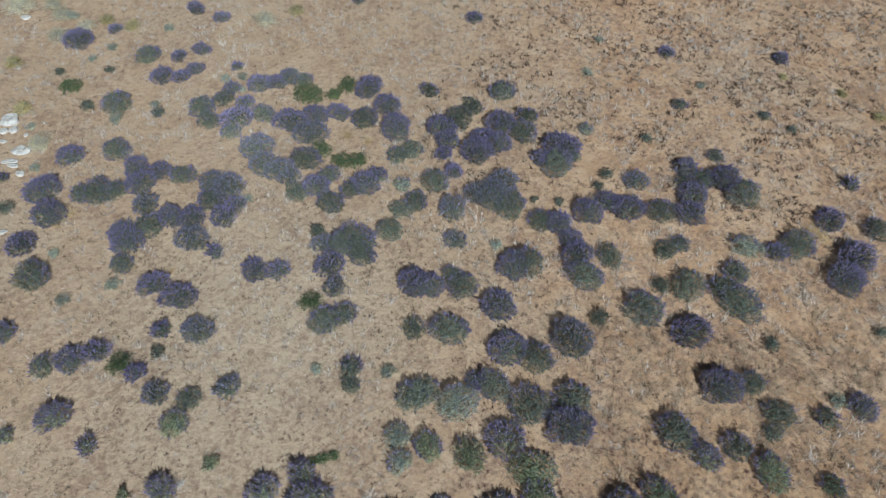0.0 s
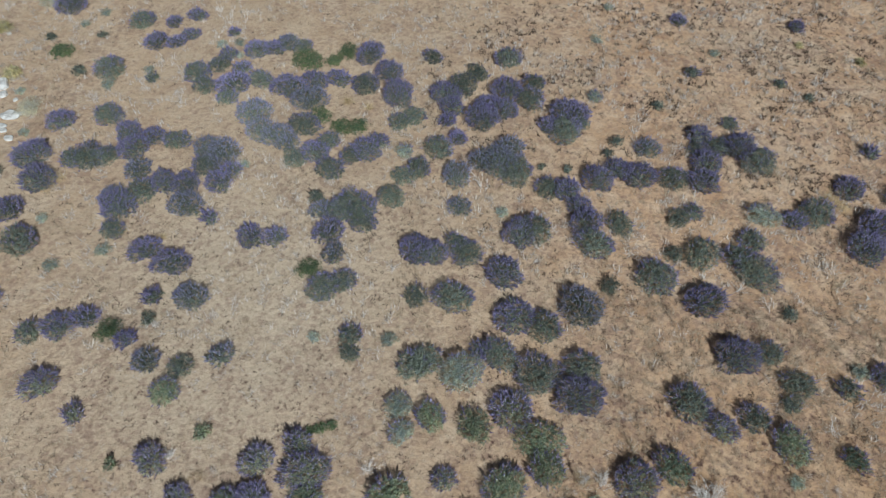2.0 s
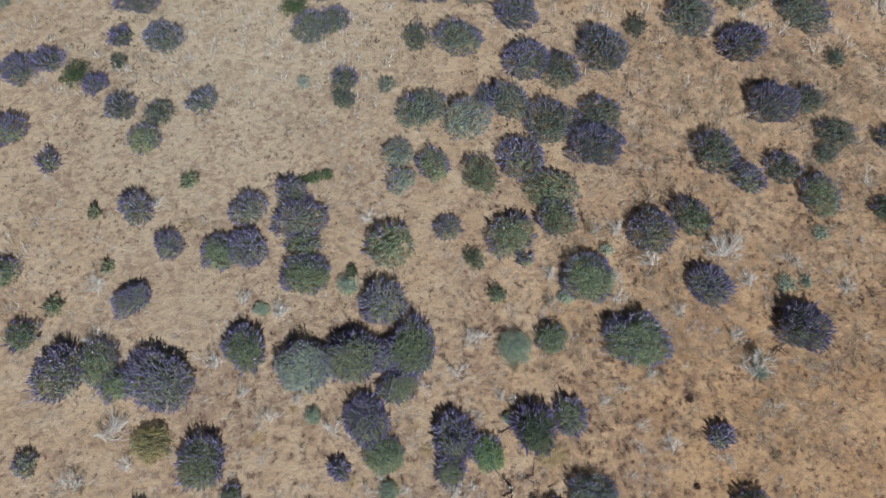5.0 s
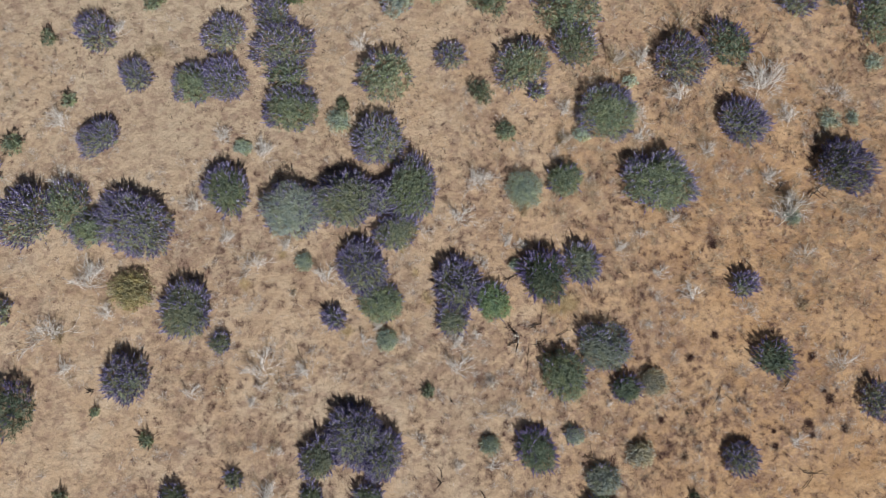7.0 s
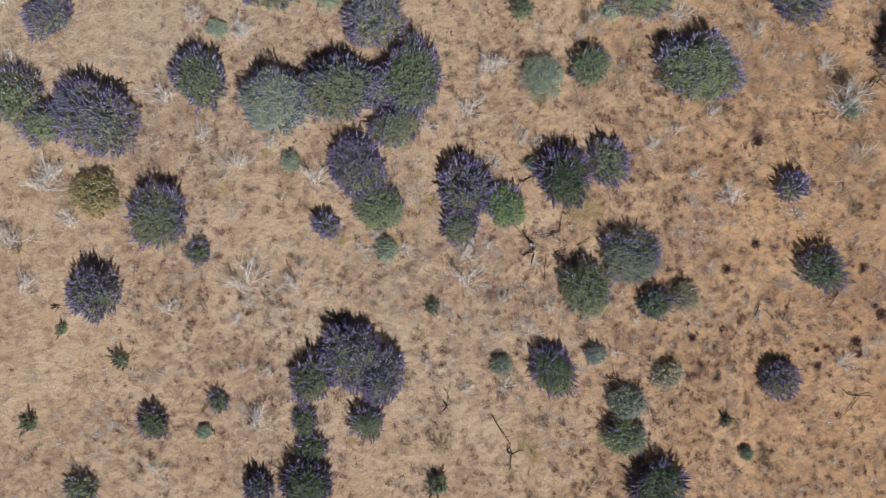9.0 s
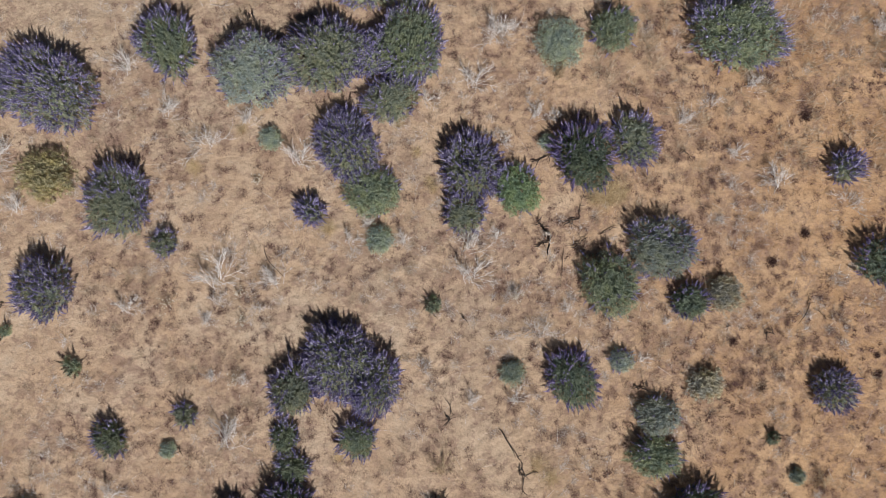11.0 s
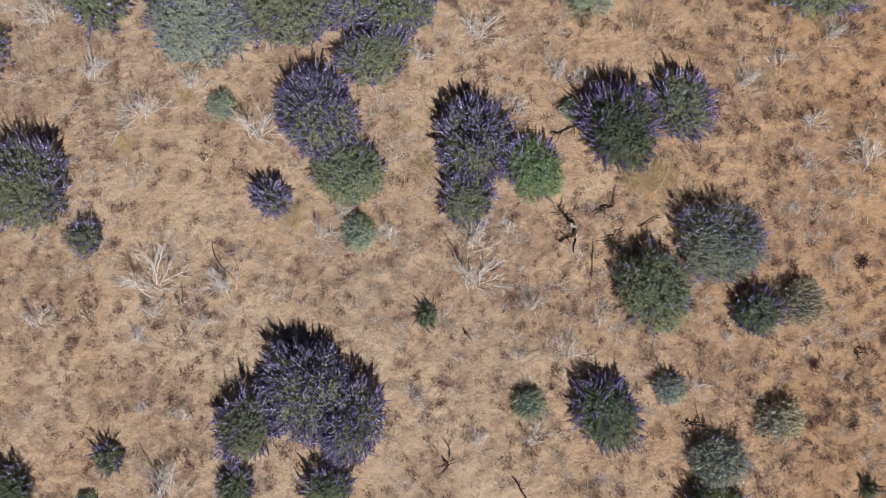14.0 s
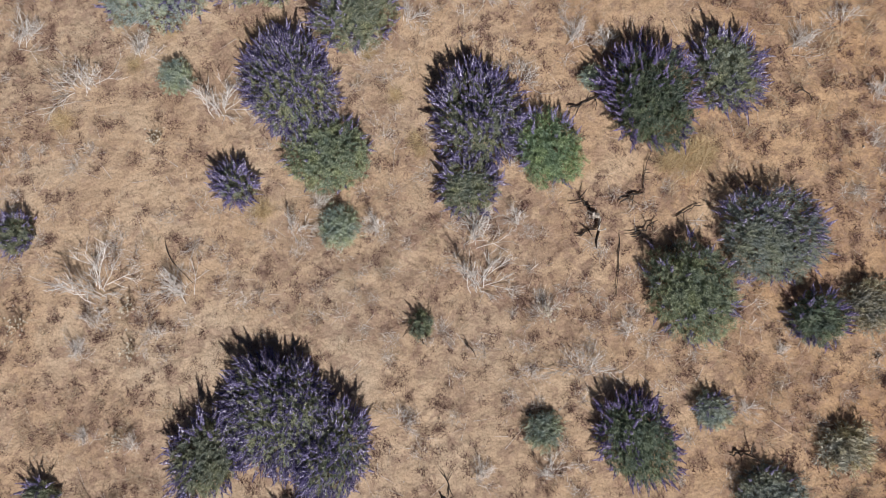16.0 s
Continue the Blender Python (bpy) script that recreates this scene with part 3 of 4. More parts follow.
def dry_flowers(x, y, r):
    """A low clump of thin stalks with papery cream seed heads."""
    rng = np.random.default_rng(int(abs(x * 911 + y * 37) * 10))
    foot = tagged(new("dry_flower_clump"), "dried clump of papery cream seed heads on thin stalks", "dried flowers", "dried flower clumps", "thing")
    foot.matrix_world = Matrix.Translation((x, y, height(x, y)))
    tips = np.concatenate([rng.normal(size=(34, 2)) * r * 0.5, rng.uniform(0.05, 0.13, (34, 1))], 1)
    stalks = [tube([(p[0] * 0.3, p[1] * 0.3, -0.01), p * (0.75, 0.75, 0.6), p], (0.0016, 0.0014, 0.001), 3) for p in tips]
    part("stem_tuft", mesh_of("stem_tuft", stalks, TAN_DEAD), foot)
    for p in tips:
        head = part("seed_head", SEED_HEAD, foot)
        head.matrix_basis = Matrix.Translation(p) @ pose(0, 0, 0, float(rng.normal() * 17), float(rng.normal() * 17), float(rng.uniform(0, 360))) @ Matrix.Scale(float(rng.uniform(0.008, 0.014)), 4)


def cushion(x, y, r):
    """A dense, dark, dead cushion plant, close to the ground."""
    rng = np.random.default_rng(int(abs(x * 77 + y * 13) * 10))
    me = mesh_of("dead_cushion", [blades(rng, np.zeros((1, 3)), 420, 0.42, 0.5, 0.03, (0.3, 1.4))], SOOT)
    ob = tagged(new("dead_cushion", me), "dense dark dead cushion plant flat on the sand", "dead plant", "dead cushion plants", "thing")
    ob.matrix_world = Matrix.Translation((x, y, height(x, y))) @ Matrix.Diagonal((r, r, r * 0.6, 1))


def burnt_branch(ax, ay, mx, my, bx, by, width, pale=False):
    """A charred, crooked branch that lies on the ground, with short stubs."""
    rng = np.random.default_rng(int(abs(ax * 1000 + by * 77)))
    foot = tagged(new("burnt_branch"), "half-charred bleached branch lying on the sand" if pale else "charred black crooked branch lying on the sand", "branch", "burnt branches", "thing")
    foot.matrix_world = Matrix.Translation((mx, my, height(mx, my)))
    a, m, b = np.array((ax - mx, ay - my, 0.0)), np.zeros(3), np.array((bx - mx, by - my, 0.0))
    path = []
    for i in range(9):
        f = i / 8
        p = a * (1 - f) ** 2 + b * f * f + m * 2 * f * (1 - f)
        p = p + rng.normal(size=3) * width * 0.22
        p[2] = width * 0.3 + abs(rng.normal()) * width * 0.35
        path.append(p)
    thick = [width * 0.22 * (1 - 0.6 * i / 8) * min(1, 0.25 + 0.4 * i) * rng.uniform(0.85, 1.12) for i in range(9)]
    limb = part("branch", mesh_of("branch", [tube(path, thick, 6)], BLEACHED if pale else CHAR), foot)
    for i in ((7,) if pale else (3, 5, 7)):
        way = rng.normal(size=3)
        way[2] = abs(way[2]) * 0.35
        end = path[i] + unit(way) * width * rng.uniform(1.5, 3.2)
        part("twig", mesh_of("twig", [tube([path[i], (path[i] + end) / 2 + rng.normal(size=3) * width * 0.2, end], (width * 0.13, width * 0.1, width * 0.04), 4)], CHAR), limb)


def rock(x, y, rx, ry):
    """A pale boulder, rounded and sunk a little into the soil."""
    bm = bmesh.new()
    bmesh.ops.create_icosphere(bm, subdivisions=3, radius=1)
    for v in bm.verts:
        d = 0.85 + 0.4 * noise.noise(v.co * 1.1 + Vector((x, y, 0))) + 0.05 * noise.cell(v.co * 2.2 + Vector((x, y, 5)))
        v.co = Vector((v.co.x * rx * d, v.co.y * ry * d, min(max(v.co.z, -0.5), 0.75) * min(rx, ry) * 0.6 * d))
    me = bpy.data.meshes.new("rock")
    bm.to_mesh(me)
    bm.free()
    me.materials.append(ROCK)
    ob = tagged(new("rock", me), "pale grey-white granite rock half sunk in sand", "rock", "pale rocks", "thing")
    ob.location = (x, y, height(x, y) + 0.05 * ry)


# ---- the ground, one sheet to the horizon ----
def build_ground():
    def steps(lo, hi, fine):
        inside = np.arange(lo, hi + fine / 2, fine)
        grow = fine * 2.2 ** np.arange(1, 12)
        return np.concatenate([(lo - np.cumsum(grow))[::-1], inside, hi + np.cumsum(grow)])
    xs, ys = steps(-20, 20, 0.3), steps(-7, 29, 0.3)
    verts = [(x, y, height(x, y) + 0.012 * noise.noise(Vector((x * 3.1, y * 3.1, 1))) if abs(x) < 60 and abs(y) < 60 else 0.0) for y in ys for x in xs]
    w = len(xs)
    faces = [(j * w + i, j * w + i + 1, (j + 1) * w + i + 1, (j + 1) * w + i) for j in range(len(ys) - 1) for i in range(w - 1)]
    me = bpy.data.meshes.new("ground")
    me.from_pydata(verts, [], faces)
    me.polygons.foreach_set("use_smooth", [True] * len(faces))
    me.materials.append(SOIL)
    tagged(new("ground", me), "dry sandy slope with straw litter and dead forbs", "ground", kind="structure")


build_ground()


def scatter(rng, count, x0, x1, y0, y1, scale, seed, cut):
    """Chance places that gather in drifts."""
    x, y = rng.uniform(x0, x1, count), rng.uniform(y0, y1, count)
    keep = np.array([noise.noise(Vector((p * scale, q * scale, seed))) + 0.5 * noise.noise(Vector((p * scale * 3, q * scale * 3, seed))) > cut + c for p, q, c in zip(x, y, rng.normal(size=count) * 0.15)])
    x, y = x[keep], y[keep]
    z = np.array([height(p, q) for p, q in zip(x, y)])
    return np.stack([x, y, z], 1)


def blades(rng, feet, per, spread, length, width, rise):
    """Thin blades in tufts: every blade one long triangle with a bend."""
    foot = np.repeat(feet, per, axis=0)
    n = len(foot)
    foot = foot + np.concatenate([rng.normal(size=(n, 2)) * spread, np.zeros((n, 1))], 1)
    a, up = rng.uniform(0, 2 * math.pi, n), rng.uniform(*rise, n)
    way = np.stack([np.cos(a) * np.cos(up), np.sin(a) * np.cos(up), np.sin(up)], 1)
    side = np.stack([-np.sin(a), np.cos(a), np.zeros(n)], 1) * (width * rng.uniform(0.6, 1.4, n))[:, None]
    long = (length * rng.uniform(0.5, 1.5, n))[:, None]
    verts = np.stack([foot - side, foot + side, foot + way * long], 1).reshape(-1, 3)
    return verts, np.arange(n * 3).reshape(-1, 3)


def stuff(name, pieces, material, label):
    tagged(new(name, mesh_of(name, pieces, material)), label, name.replace("_", " "), kind="stuff")


def build_litter():
    rng = np.random.default_rng(11)
    near, far = (-8.5, 8.5, -6, 6.5), ((-20, -8.5, -4, 27), (8.5, 20, -4, 27), (-8.5, 8.5, 6.5, 27))
    # straw
    grass = [blades(rng, scatter(rng, 12000, *near, 0.9, 2.0, 0.2), 8, 0.04, 0.06, 0.0011, (0.02, 0.8))]
    grass += [blades(rng, scatter(rng, 3400, *near, 0.6, 9.0, 0.12), 30, 0.03, 0.10, 0.0013, (0.1, 1.2))]
    grass += [blades(rng, scatter(rng, 9000, *near, 0.5, 14.0, -0.2), 3, 0.05, 0.10, 0.0011, (0.0, 0.35))]
    for box in far:
        many = int((box[1] - box[0]) * (box[3] - box[2]) * 17)
        grass.append(blades(rng, scatter(rng, many, *box, 0.45, 2.0, 0.0), 14, 0.045, 0.12, 0.0044, (0.1, 1.25)))
    # rank straw on the eastern side
    grass.append(blades(rng, scatter(rng, 2400, 1.5, 11, 0.5, 9.5, 0.5, 40.0, -0.2), 22, 0.04, 0.13, 0.0024, (0.15, 1.25)))
    stuff("dry_grass", grass, STRAW, "matted dry straw-coloured grass on sandy soil")
    # pale wisps of dead stalks
    wisps = [blades(rng, scatter(rng, 2800, *near, 0.5, 31.0, 0.0), 36, 0.03, 0.085, 0.0015, (0.02, 0.9))]
    for box in far:
        many = int((box[1] - box[0]) * (box[3] - box[2]) * 9)
        wisps.append(blades(rng, scatter(rng, many, *box, 0.3, 31.0, -0.1), 17, 0.05, 0.16, 0.0058, (0.3, 1.35)))
    stuff("dead_stalks", wisps, WISP, "pale wisps of dead bleached stalks on sand")
    # dead forbs: loose fuzzy tufts, thicker where the sand is poor
    close = (-4.8, 4.8, -4.6, 2.6)
    forbs = [blades(rng, scatter(rng, 1700, *close, 0.7, 5.0, -0.42), 80, 0.032, 0.03, 0.0016, (0.1, 1.3)),
             blades(rng, scatter(rng, 3200, *close, 1.1, 5.0, -0.2), 22, 0.016, 0.022, 0.0016, (0.1, 1.4)),
             blades(rng, scatter(rng, 4600, *near, 0.6, 5.0, -0.05), 32, 0.021, 0.026, 0.0024, (0.1, 1.3)),
             blades(rng, scatter(rng, 2600, 2.0, 8.5, -6, 6.5, 0.8, 6.0, -0.25), 40, 0.024, 0.03, 0.0025, (0.1, 1.3))]
    stuff("dead_forbs", forbs, FORB, "drifts of small dead red-brown forbs on the sand")
    brown = [blades(rng, scatter(rng, 1900, 3.0, 11, 3.0, 9.5, 0.6, 17.0, -0.25), 22, 0.045, 0.05, 0.0038, (0.1, 1.3)),
             blades(rng, scatter(rng, 4200, -10, 4, 2.5, 14, 0.7, 23.0, -0.05), 13, 0.024, 0.035, 0.005, (0.1, 1.3))]
    for box in far:
        many = int((box[1] - box[0]) * (box[3] - box[2]) * (30 if box[0] > 0 else 9))
        brown.append(blades(rng, scatter(rng, many, *box, 0.35, 5.0, -0.1), 11, 0.042, 0.044, 0.0088, (0.2, 1.4)))
    # squat brown clumps over the bare upper eastern slope
    brown.append(blades(rng, scatter(rng, 5200, -2, 20, 13, 27, 0.5, 8.0, 0.0), 14, 0.05, 0.085, 0.009, (0.2, 1.4)))
    stuff("dead_weeds", brown, WEED, "squat clumps of dead grey-brown weeds on the slope")
    # fallen twigs, nearly flat
    twigs = [blades(rng, scatter(rng, 2200, *near, 0.7, 12.0, -0.1) + (0, 0, 0.006), 1, 0.01, 0.17, 0.0017, (0.0, 0.12))]
    stuff("fallen_twigs", twigs, DEAD, "thin bleached twigs scattered over the sand")
    cube = [(-1, -1, -1), (1, -1, -1), (0.8, 1, -1), (-1, 0.9, -1), (-0.5, -0.6, 0.6), (0.6, -0.5, 0.7), (0.5, 0.6, 0.5), (-0.6, 0.5, 0.6)]
    quads = [(0, 1, 5, 4), (1, 2, 6, 5), (2, 3, 7, 6), (3, 0, 4, 7), (4, 5, 6, 7)]
    spots = scatter(rng, 700, -8, 8, -6, 6, 0.5, 15.0, 0.1)
    stuff("pebbles", [stamp(rng, cube, quads, spots, np.tile((0.0, 0, 1), (len(spots), 1)) + rng.normal(size=spots.shape) * 0.1, rng.uniform(0.005, 0.014, len(spots)))], PEBBLE, "small pale pebbles on sandy soil")


build_litter()

# ---- the plants, from the foreground outwards ----
bush("g", -0.32, -1.51, 0.10)
bush("N", -0.02, -0.34, 0.235, 1.1, 10)
bush("T", -1.06, -0.75, 0.18)
bush("T", 0.75, -2.27, 0.16)
bush("P", 0.02, 0.26, 0.385, 1.2, -70)
bush("V", 0.61, 0.03, 0.30, 1.2, -55)
bush("P", -0.96, -2.58, 0.34, 1.25, 75)
bush("G", -1.21, -0.15, 0.345, 1.1, 20)
bush("P", -1.40, -2.33, 0.46, 1.18, -54)
bush("G", 1.87, -1.06, 0.385, 1.24, -56)
bush("D", 1.49, -2.28, 0.325, 1.36, -65)
bush("p", -1.99, -0.47, 0.17)
bush("T", 0.94, 0.68, 0.10)
bush("M", -1.11, -3.27, 0.225, 1.03, 5)
bush("S", 2.09, -2.00, 0.15, 1.08, 5)
bush("P", -1.59, 0.42, 0.41, 1.32, -57)
bush("D", 1.43, 0.52, 0.39, 1.12, -56)
bush("N", -1.95, -2.72, 0.295, 1.23, 76)
bush("N", -1.09, 1.05, 0.32, 1.2, 30)
bush("S", 2.50, -0.55, 0.41, 1.22, -15)
bush("g", -0.02, -4.06, 0.13)
bush("M", -2.02, -3.33, 0.18, 1.25, 85)
bush("D", 2.90, -1.18, 0.21, 1.1, 5)
bush("F", 2.59, -2.64, 0.26, 1.1, 5)
bush("N", 2.05, 0.80, 0.31, 1.24, -66)
bush("M", -1.87, -3.70, 0.19, 1.15, 5)
bush("T", -2.58, 0.41, 0.15)
bush("M", -0.92, 1.76, 0.48, 1.28, 75)
bush("P", -1.43, 1.62, 0.33)
bush("G", 2.59, -3.14, 0.29, 1.23, 5)
bush("N", -1.98, 1.55, 0.50, 1.05, 5)
bush("A", 3.16, -2.20, 0.21, 1.06, 5)
bush("A", 3.32, -1.05, 0.23, 1.05, 5)
bush("T", 0.99, 1.97, 0.32)
bush("D", -1.89, -4.23, 0.36)
bush("N", -3.29, -3.16, 0.14)
bush("N", -3.79, -1.05, 0.17)
bush("W", -2.86, 1.26, 0.52, 1.1, 5)
bush("G", 1.67, 2.21, 0.30)
bush("D", 3.12, -3.79, 0.38)
bush("p", -2.57, -4.36, 0.19)
bush("B", -1.57, 2.60, 0.45)
bush("T", -3.45, -3.62, 0.10)
bush("g", 0.61, 2.97, 0.17)
bush("g", 4.06, -2.79, 0.08)
bush("N", -4.41, -0.57, 0.43, 1.16, 87)
bush("T", 1.90, 3.03, 0.13)
bush("M", -4.18, -3.54, 0.21)
bush("T", -2.28, 2.90, 0.20)
bush("T", 4.39, -3.23, 0.10)
bush("M", 3.24, 2.31, 0.55, 1.22, -5)
bush("P", 4.78, -2.12, 0.27)
bush("M", -4.02, 1.50, 0.38, 1.18, -64)
bush("g", 0.12, 3.63, 0.19)
bush("g", -4.77, -2.69, 0.11)
bush("g", -2.25, 3.21, 0.11)
bush("p", 1.10, 3.72, 0.13)
bush("p", 4.77, 0.69, 0.20)
bush("T", -3.81, 2.28, 0.11)
bush("P", -5.21, -1.76, 0.36, 1.17, 80)
bush("M", 2.34, 3.45, 0.53)
bush("T", -3.90, 2.30, 0.11)
bush("M", -1.55, 3.79, 0.48)
bush("M", -3.10, 3.05, 0.44, 1.17, 16)
bush("D", 5.28, -0.49, 0.31, 1.2, -25)
bush("Y", -5.37, -0.31, 0.38)
bush("M", 0.81, 4.20, 0.48)
bush("P", -0.45, 4.25, 0.26)
bush("g", -5.67, -2.33, 0.08)
bush("P", -5.47, 0.80, 0.57, 1.35, -30)
bush("M", -3.28, 3.66, 0.31, 1.3, 5)
bush("T", 2.69, 4.08, 0.12)
bush("M", -5.12, -4.57, 0.22)
bush("M", 1.67, 4.62, 0.42)
bush("P", -3.39, 4.18, 0.46, 1.24, 16)
bush("T", 5.56, 1.92, 0.14)
bush("P", -4.32, 3.47, 0.39)
bush("g", -6.00, -3.71, 0.12)
bush("M", -6.21, 0.65, 0.32)
bush("S", -1.48, 5.17, 0.28)
bush("G", 1.54, 5.22, 0.51)
bush("M", -4.84, 3.34, 0.37)
bush("P", 4.69, 3.50, 0.40, 1.18, -27)
bush("G", 0.11, 5.46, 0.40)
bush("P", 3.55, 4.53, 0.46)
bush("M", -0.88, 5.59, 0.36)
bush("P", 6.95, -1.02, 0.28)
bush("M", -6.64, 0.99, 0.42)
bush("P", -3.67, 4.74, 0.31)
bush("D", -7.04, -2.39, 0.45)
bush("P", -4.46, 4.30, 0.35)
bush("L", -3.02, 5.22, 0.12)
bush("L", -3.25, 5.12, 0.13)
bush("L", -3.45, 5.05, 0.11)
bush("S", -1.62, 5.78, 0.33)
bush("P", -6.34, 2.24, 0.33)
bush("P", 0.91, 5.91, 0.48)
bush("P", -7.50, -0.87, 0.21)
bush("P", -5.89, 3.40, 0.27)
bush("P", -7.29, 0.76, 0.51)
bush("D", 4.38, 4.89, 0.40)
bush("P", 6.43, 2.83, 0.48)
bush("T", 6.17, 3.69, 0.18)
bush("S", -0.27, 6.71, 0.53)
bush("P", 2.44, 6.34, 0.55)
bush("g", -6.99, 2.86, 0.11)
bush("D", 1.49, 6.77, 0.55)
bush("M", -1.39, 6.80, 0.40)
bush("T", 6.59, 3.76, 0.12)
bush("G", -1.10, 6.97, 0.40)
bush("g", -5.77, 4.81, 0.17)
bush("g", -7.79, 1.98, 0.17)
bush("M", 0.57, 7.22, 0.45)
bush("P", -6.70, 4.11, 0.35)
bush("P", 0.15, 7.34, 0.25)
bush("D", -8.23, 1.38, 0.30)
bush("M", 2.52, 7.04, 0.47)
bush("G", -2.92, 7.01, 0.25)
bush("T", -2.03, 7.43, 0.19)
bush("P", 5.55, 5.86, 0.34)
bush("M", 4.91, 6.37, 0.49)
bush("g", -7.52, 3.96, 0.12)
bush("M", -2.96, 7.44, 0.30)
bush("T", 6.94, 4.81, 0.16)
bush("T", -3.83, 7.35, 0.15)
bush("M", 1.64, 8.05, 0.45)
bush("P", 0.90, 8.28, 0.49)
bush("D", 6.29, 6.15, 0.36)
bush("D", -8.97, 2.56, 0.31)
bush("M", -6.88, 5.63, 0.34)
bush("M", 6.95, 5.62, 0.45)
bush("B", -5.88, 6.66, 0.30)
bush("M", -0.58, 8.68, 0.49)
bush("G", -1.52, 8.69, 0.31)
bush("G", -6.72, 6.25, 0.31)
bush("B", 2.56, 8.66, 0.57)
bush("D", 8.28, 5.38, 0.28)
bush("G", 7.19, 6.56, 0.24)
bush("p", -8.71, 4.96, 0.20)
bush("M", -3.87, 8.74, 0.44)
bush("B", -7.57, 6.36, 0.32)
bush("M", -3.40, 8.95, 0.35)
bush("P", 0.65, 9.51, 0.49)
bush("P", 6.17, 7.66, 0.52)
bush("g", 3.29, 9.38, 0.24)
bush("G", 7.46, 7.08, 0.39)
bush("P", -1.28, 9.99, 0.43)
bush("M", -0.34, 10.08, 0.43)
bush("L", -4.32, 9.27, 0.33)
bush("M", 6.94, 7.82, 0.33)
bush("P", -1.67, 10.07, 0.44)
bush("p", -8.22, 6.86, 0.23)
bush("D", -0.63, 10.37, 0.30)
bush("B", -3.79, 9.77, 0.30)
bush("B", -7.06, 8.13, 0.43)
bush("g", -7.88, 7.46, 0.17)
bush("P", 5.61, 9.15, 0.49)
bush("M", 4.47, 9.75, 0.57)
bush("P", -9.76, 5.57, 0.39)
bush("D", 8.55, 7.05, 0.29)
bush("L", -8.70, 7.07, 0.34)
bush("P", 1.00, 10.83, 0.46)
bush("M", 2.97, 10.64, 0.50)
bush("p", -7.98, 8.09, 0.22)
bush("M", 1.41, 10.98, 0.47)
bush("P", -4.05, 10.45, 0.40)
bush("P", -10.71, 5.05, 0.20)
bush("T", 8.94, 7.53, 0.21)
bush("M", -3.21, 10.87, 0.41)
bush("P", -5.39, 10.16, 0.30)
bush("P", -9.40, 7.34, 0.31)
bush("g", 7.66, 8.98, 0.19)
bush("g", 5.00, 10.52, 0.24)
bush("T", 0.52, 11.54, 0.18)
bush("P", 9.48, 7.40, 0.34)
bush("P", -6.04, 10.11, 0.38)
bush("B", -0.66, 11.63, 0.32)
bush("P", 2.78, 11.37, 0.44)
bush("P", -9.95, 7.06, 0.38)
bush("P", -7.84, 9.10, 0.44)
bush("M", -3.44, 11.31, 0.61)
bush("M", -3.91, 11.20, 0.41)
bush("G", 5.72, 10.59, 0.51)
bush("B", -4.35, 11.17, 0.32)
bush("G", 3.67, 11.41, 0.39)
bush("D", -10.58, 6.83, 0.30)
bush("G", -2.54, 11.80, 0.42)
bush("D", 7.06, 10.10, 0.58)
bush("P", 2.62, 11.90, 0.35)
bush("D", 6.69, 10.58, 0.40)
bush("g", -4.58, 11.61, 0.21)
bush("P", -8.64, 9.43, 0.38)
bush("M", 1.78, 12.48, 0.39)
bush("P", 2.31, 12.43, 0.39)
bush("p", -7.30, 10.65, 0.21)
bush("G", 5.27, 11.74, 0.35)
bush("B", -0.82, 12.74, 0.46)
bush("G", -2.30, 12.59, 0.35)
bush("D", 7.12, 11.13, 0.38)
bush("M", -1.90, 12.92, 0.37)
bush("M", 0.88, 13.05, 0.53)
bush("T", -9.74, 9.34, 0.20)
bush("M", 5.71, 12.00, 0.28)
bush("P", 3.15, 12.91, 0.45)
bush("B", 0.41, 13.27, 0.57)
bush("M", -4.41, 12.66, 0.43)
bush("B", -0.10, 13.36, 0.40)
bush("B", -8.06, 10.99, 0.45)
bush("g", 1.58, 13.31, 0.10)
bush("g", 2.34, 13.26, 0.13)
bush("T", -10.88, 8.76, 0.19)
bush("M", -9.72, 10.01, 0.33)
bush("P", -11.97, 7.67, 0.29)
bush("M", -3.88, 13.24, 0.34)
bush("S", -2.40, 13.56, 0.26)
bush("M", -1.40, 13.74, 0.44)
bush("P", 4.32, 13.18, 0.47)
bush("P", -7.38, 11.89, 0.39)
bush("P", 3.75, 13.36, 0.38)
bush("g", 10.59, 9.56, 0.16)
bush("P", -3.46, 13.47, 0.46)
bush("B", 0.64, 13.93, 0.46)
bush("G", -5.48, 12.97, 0.37)
bush("S", 7.57, 12.04, 0.43)
bush("D", 5.26, 13.12, 0.45)
bush("P", -4.94, 13.28, 0.41)
bush("P", -7.16, 12.37, 0.30)
bush("P", -8.28, 11.73, 0.41)
bush("P", -3.18, 13.86, 0.29)
bush("P", -9.82, 10.74, 0.49)
bush("T", -6.86, 12.65, 0.15)
bush("p", -0.87, 14.22, 0.24)
bush("P", 6.15, 13.12, 0.46)
bush("P", 8.39, 11.95, 0.31)
bush("M", -4.63, 13.72, 0.34)
bush("g", 3.51, 14.03, 0.15)
bush("M", -9.40, 11.34, 0.45)
bush("P", -8.90, 11.74, 0.38)
bush("M", -7.91, 12.47, 0.43)
bush("B", -10.06, 11.02, 0.43)
bush("B", -5.84, 13.60, 0.33)
bush("P", 10.10, 11.16, 0.56)
bush("D", -11.99, 9.40, 0.51)
bush("B", -7.54, 13.00, 0.47)
bush("L", -3.88, 14.40, 0.35)
bush("M", -2.67, 14.70, 0.33)
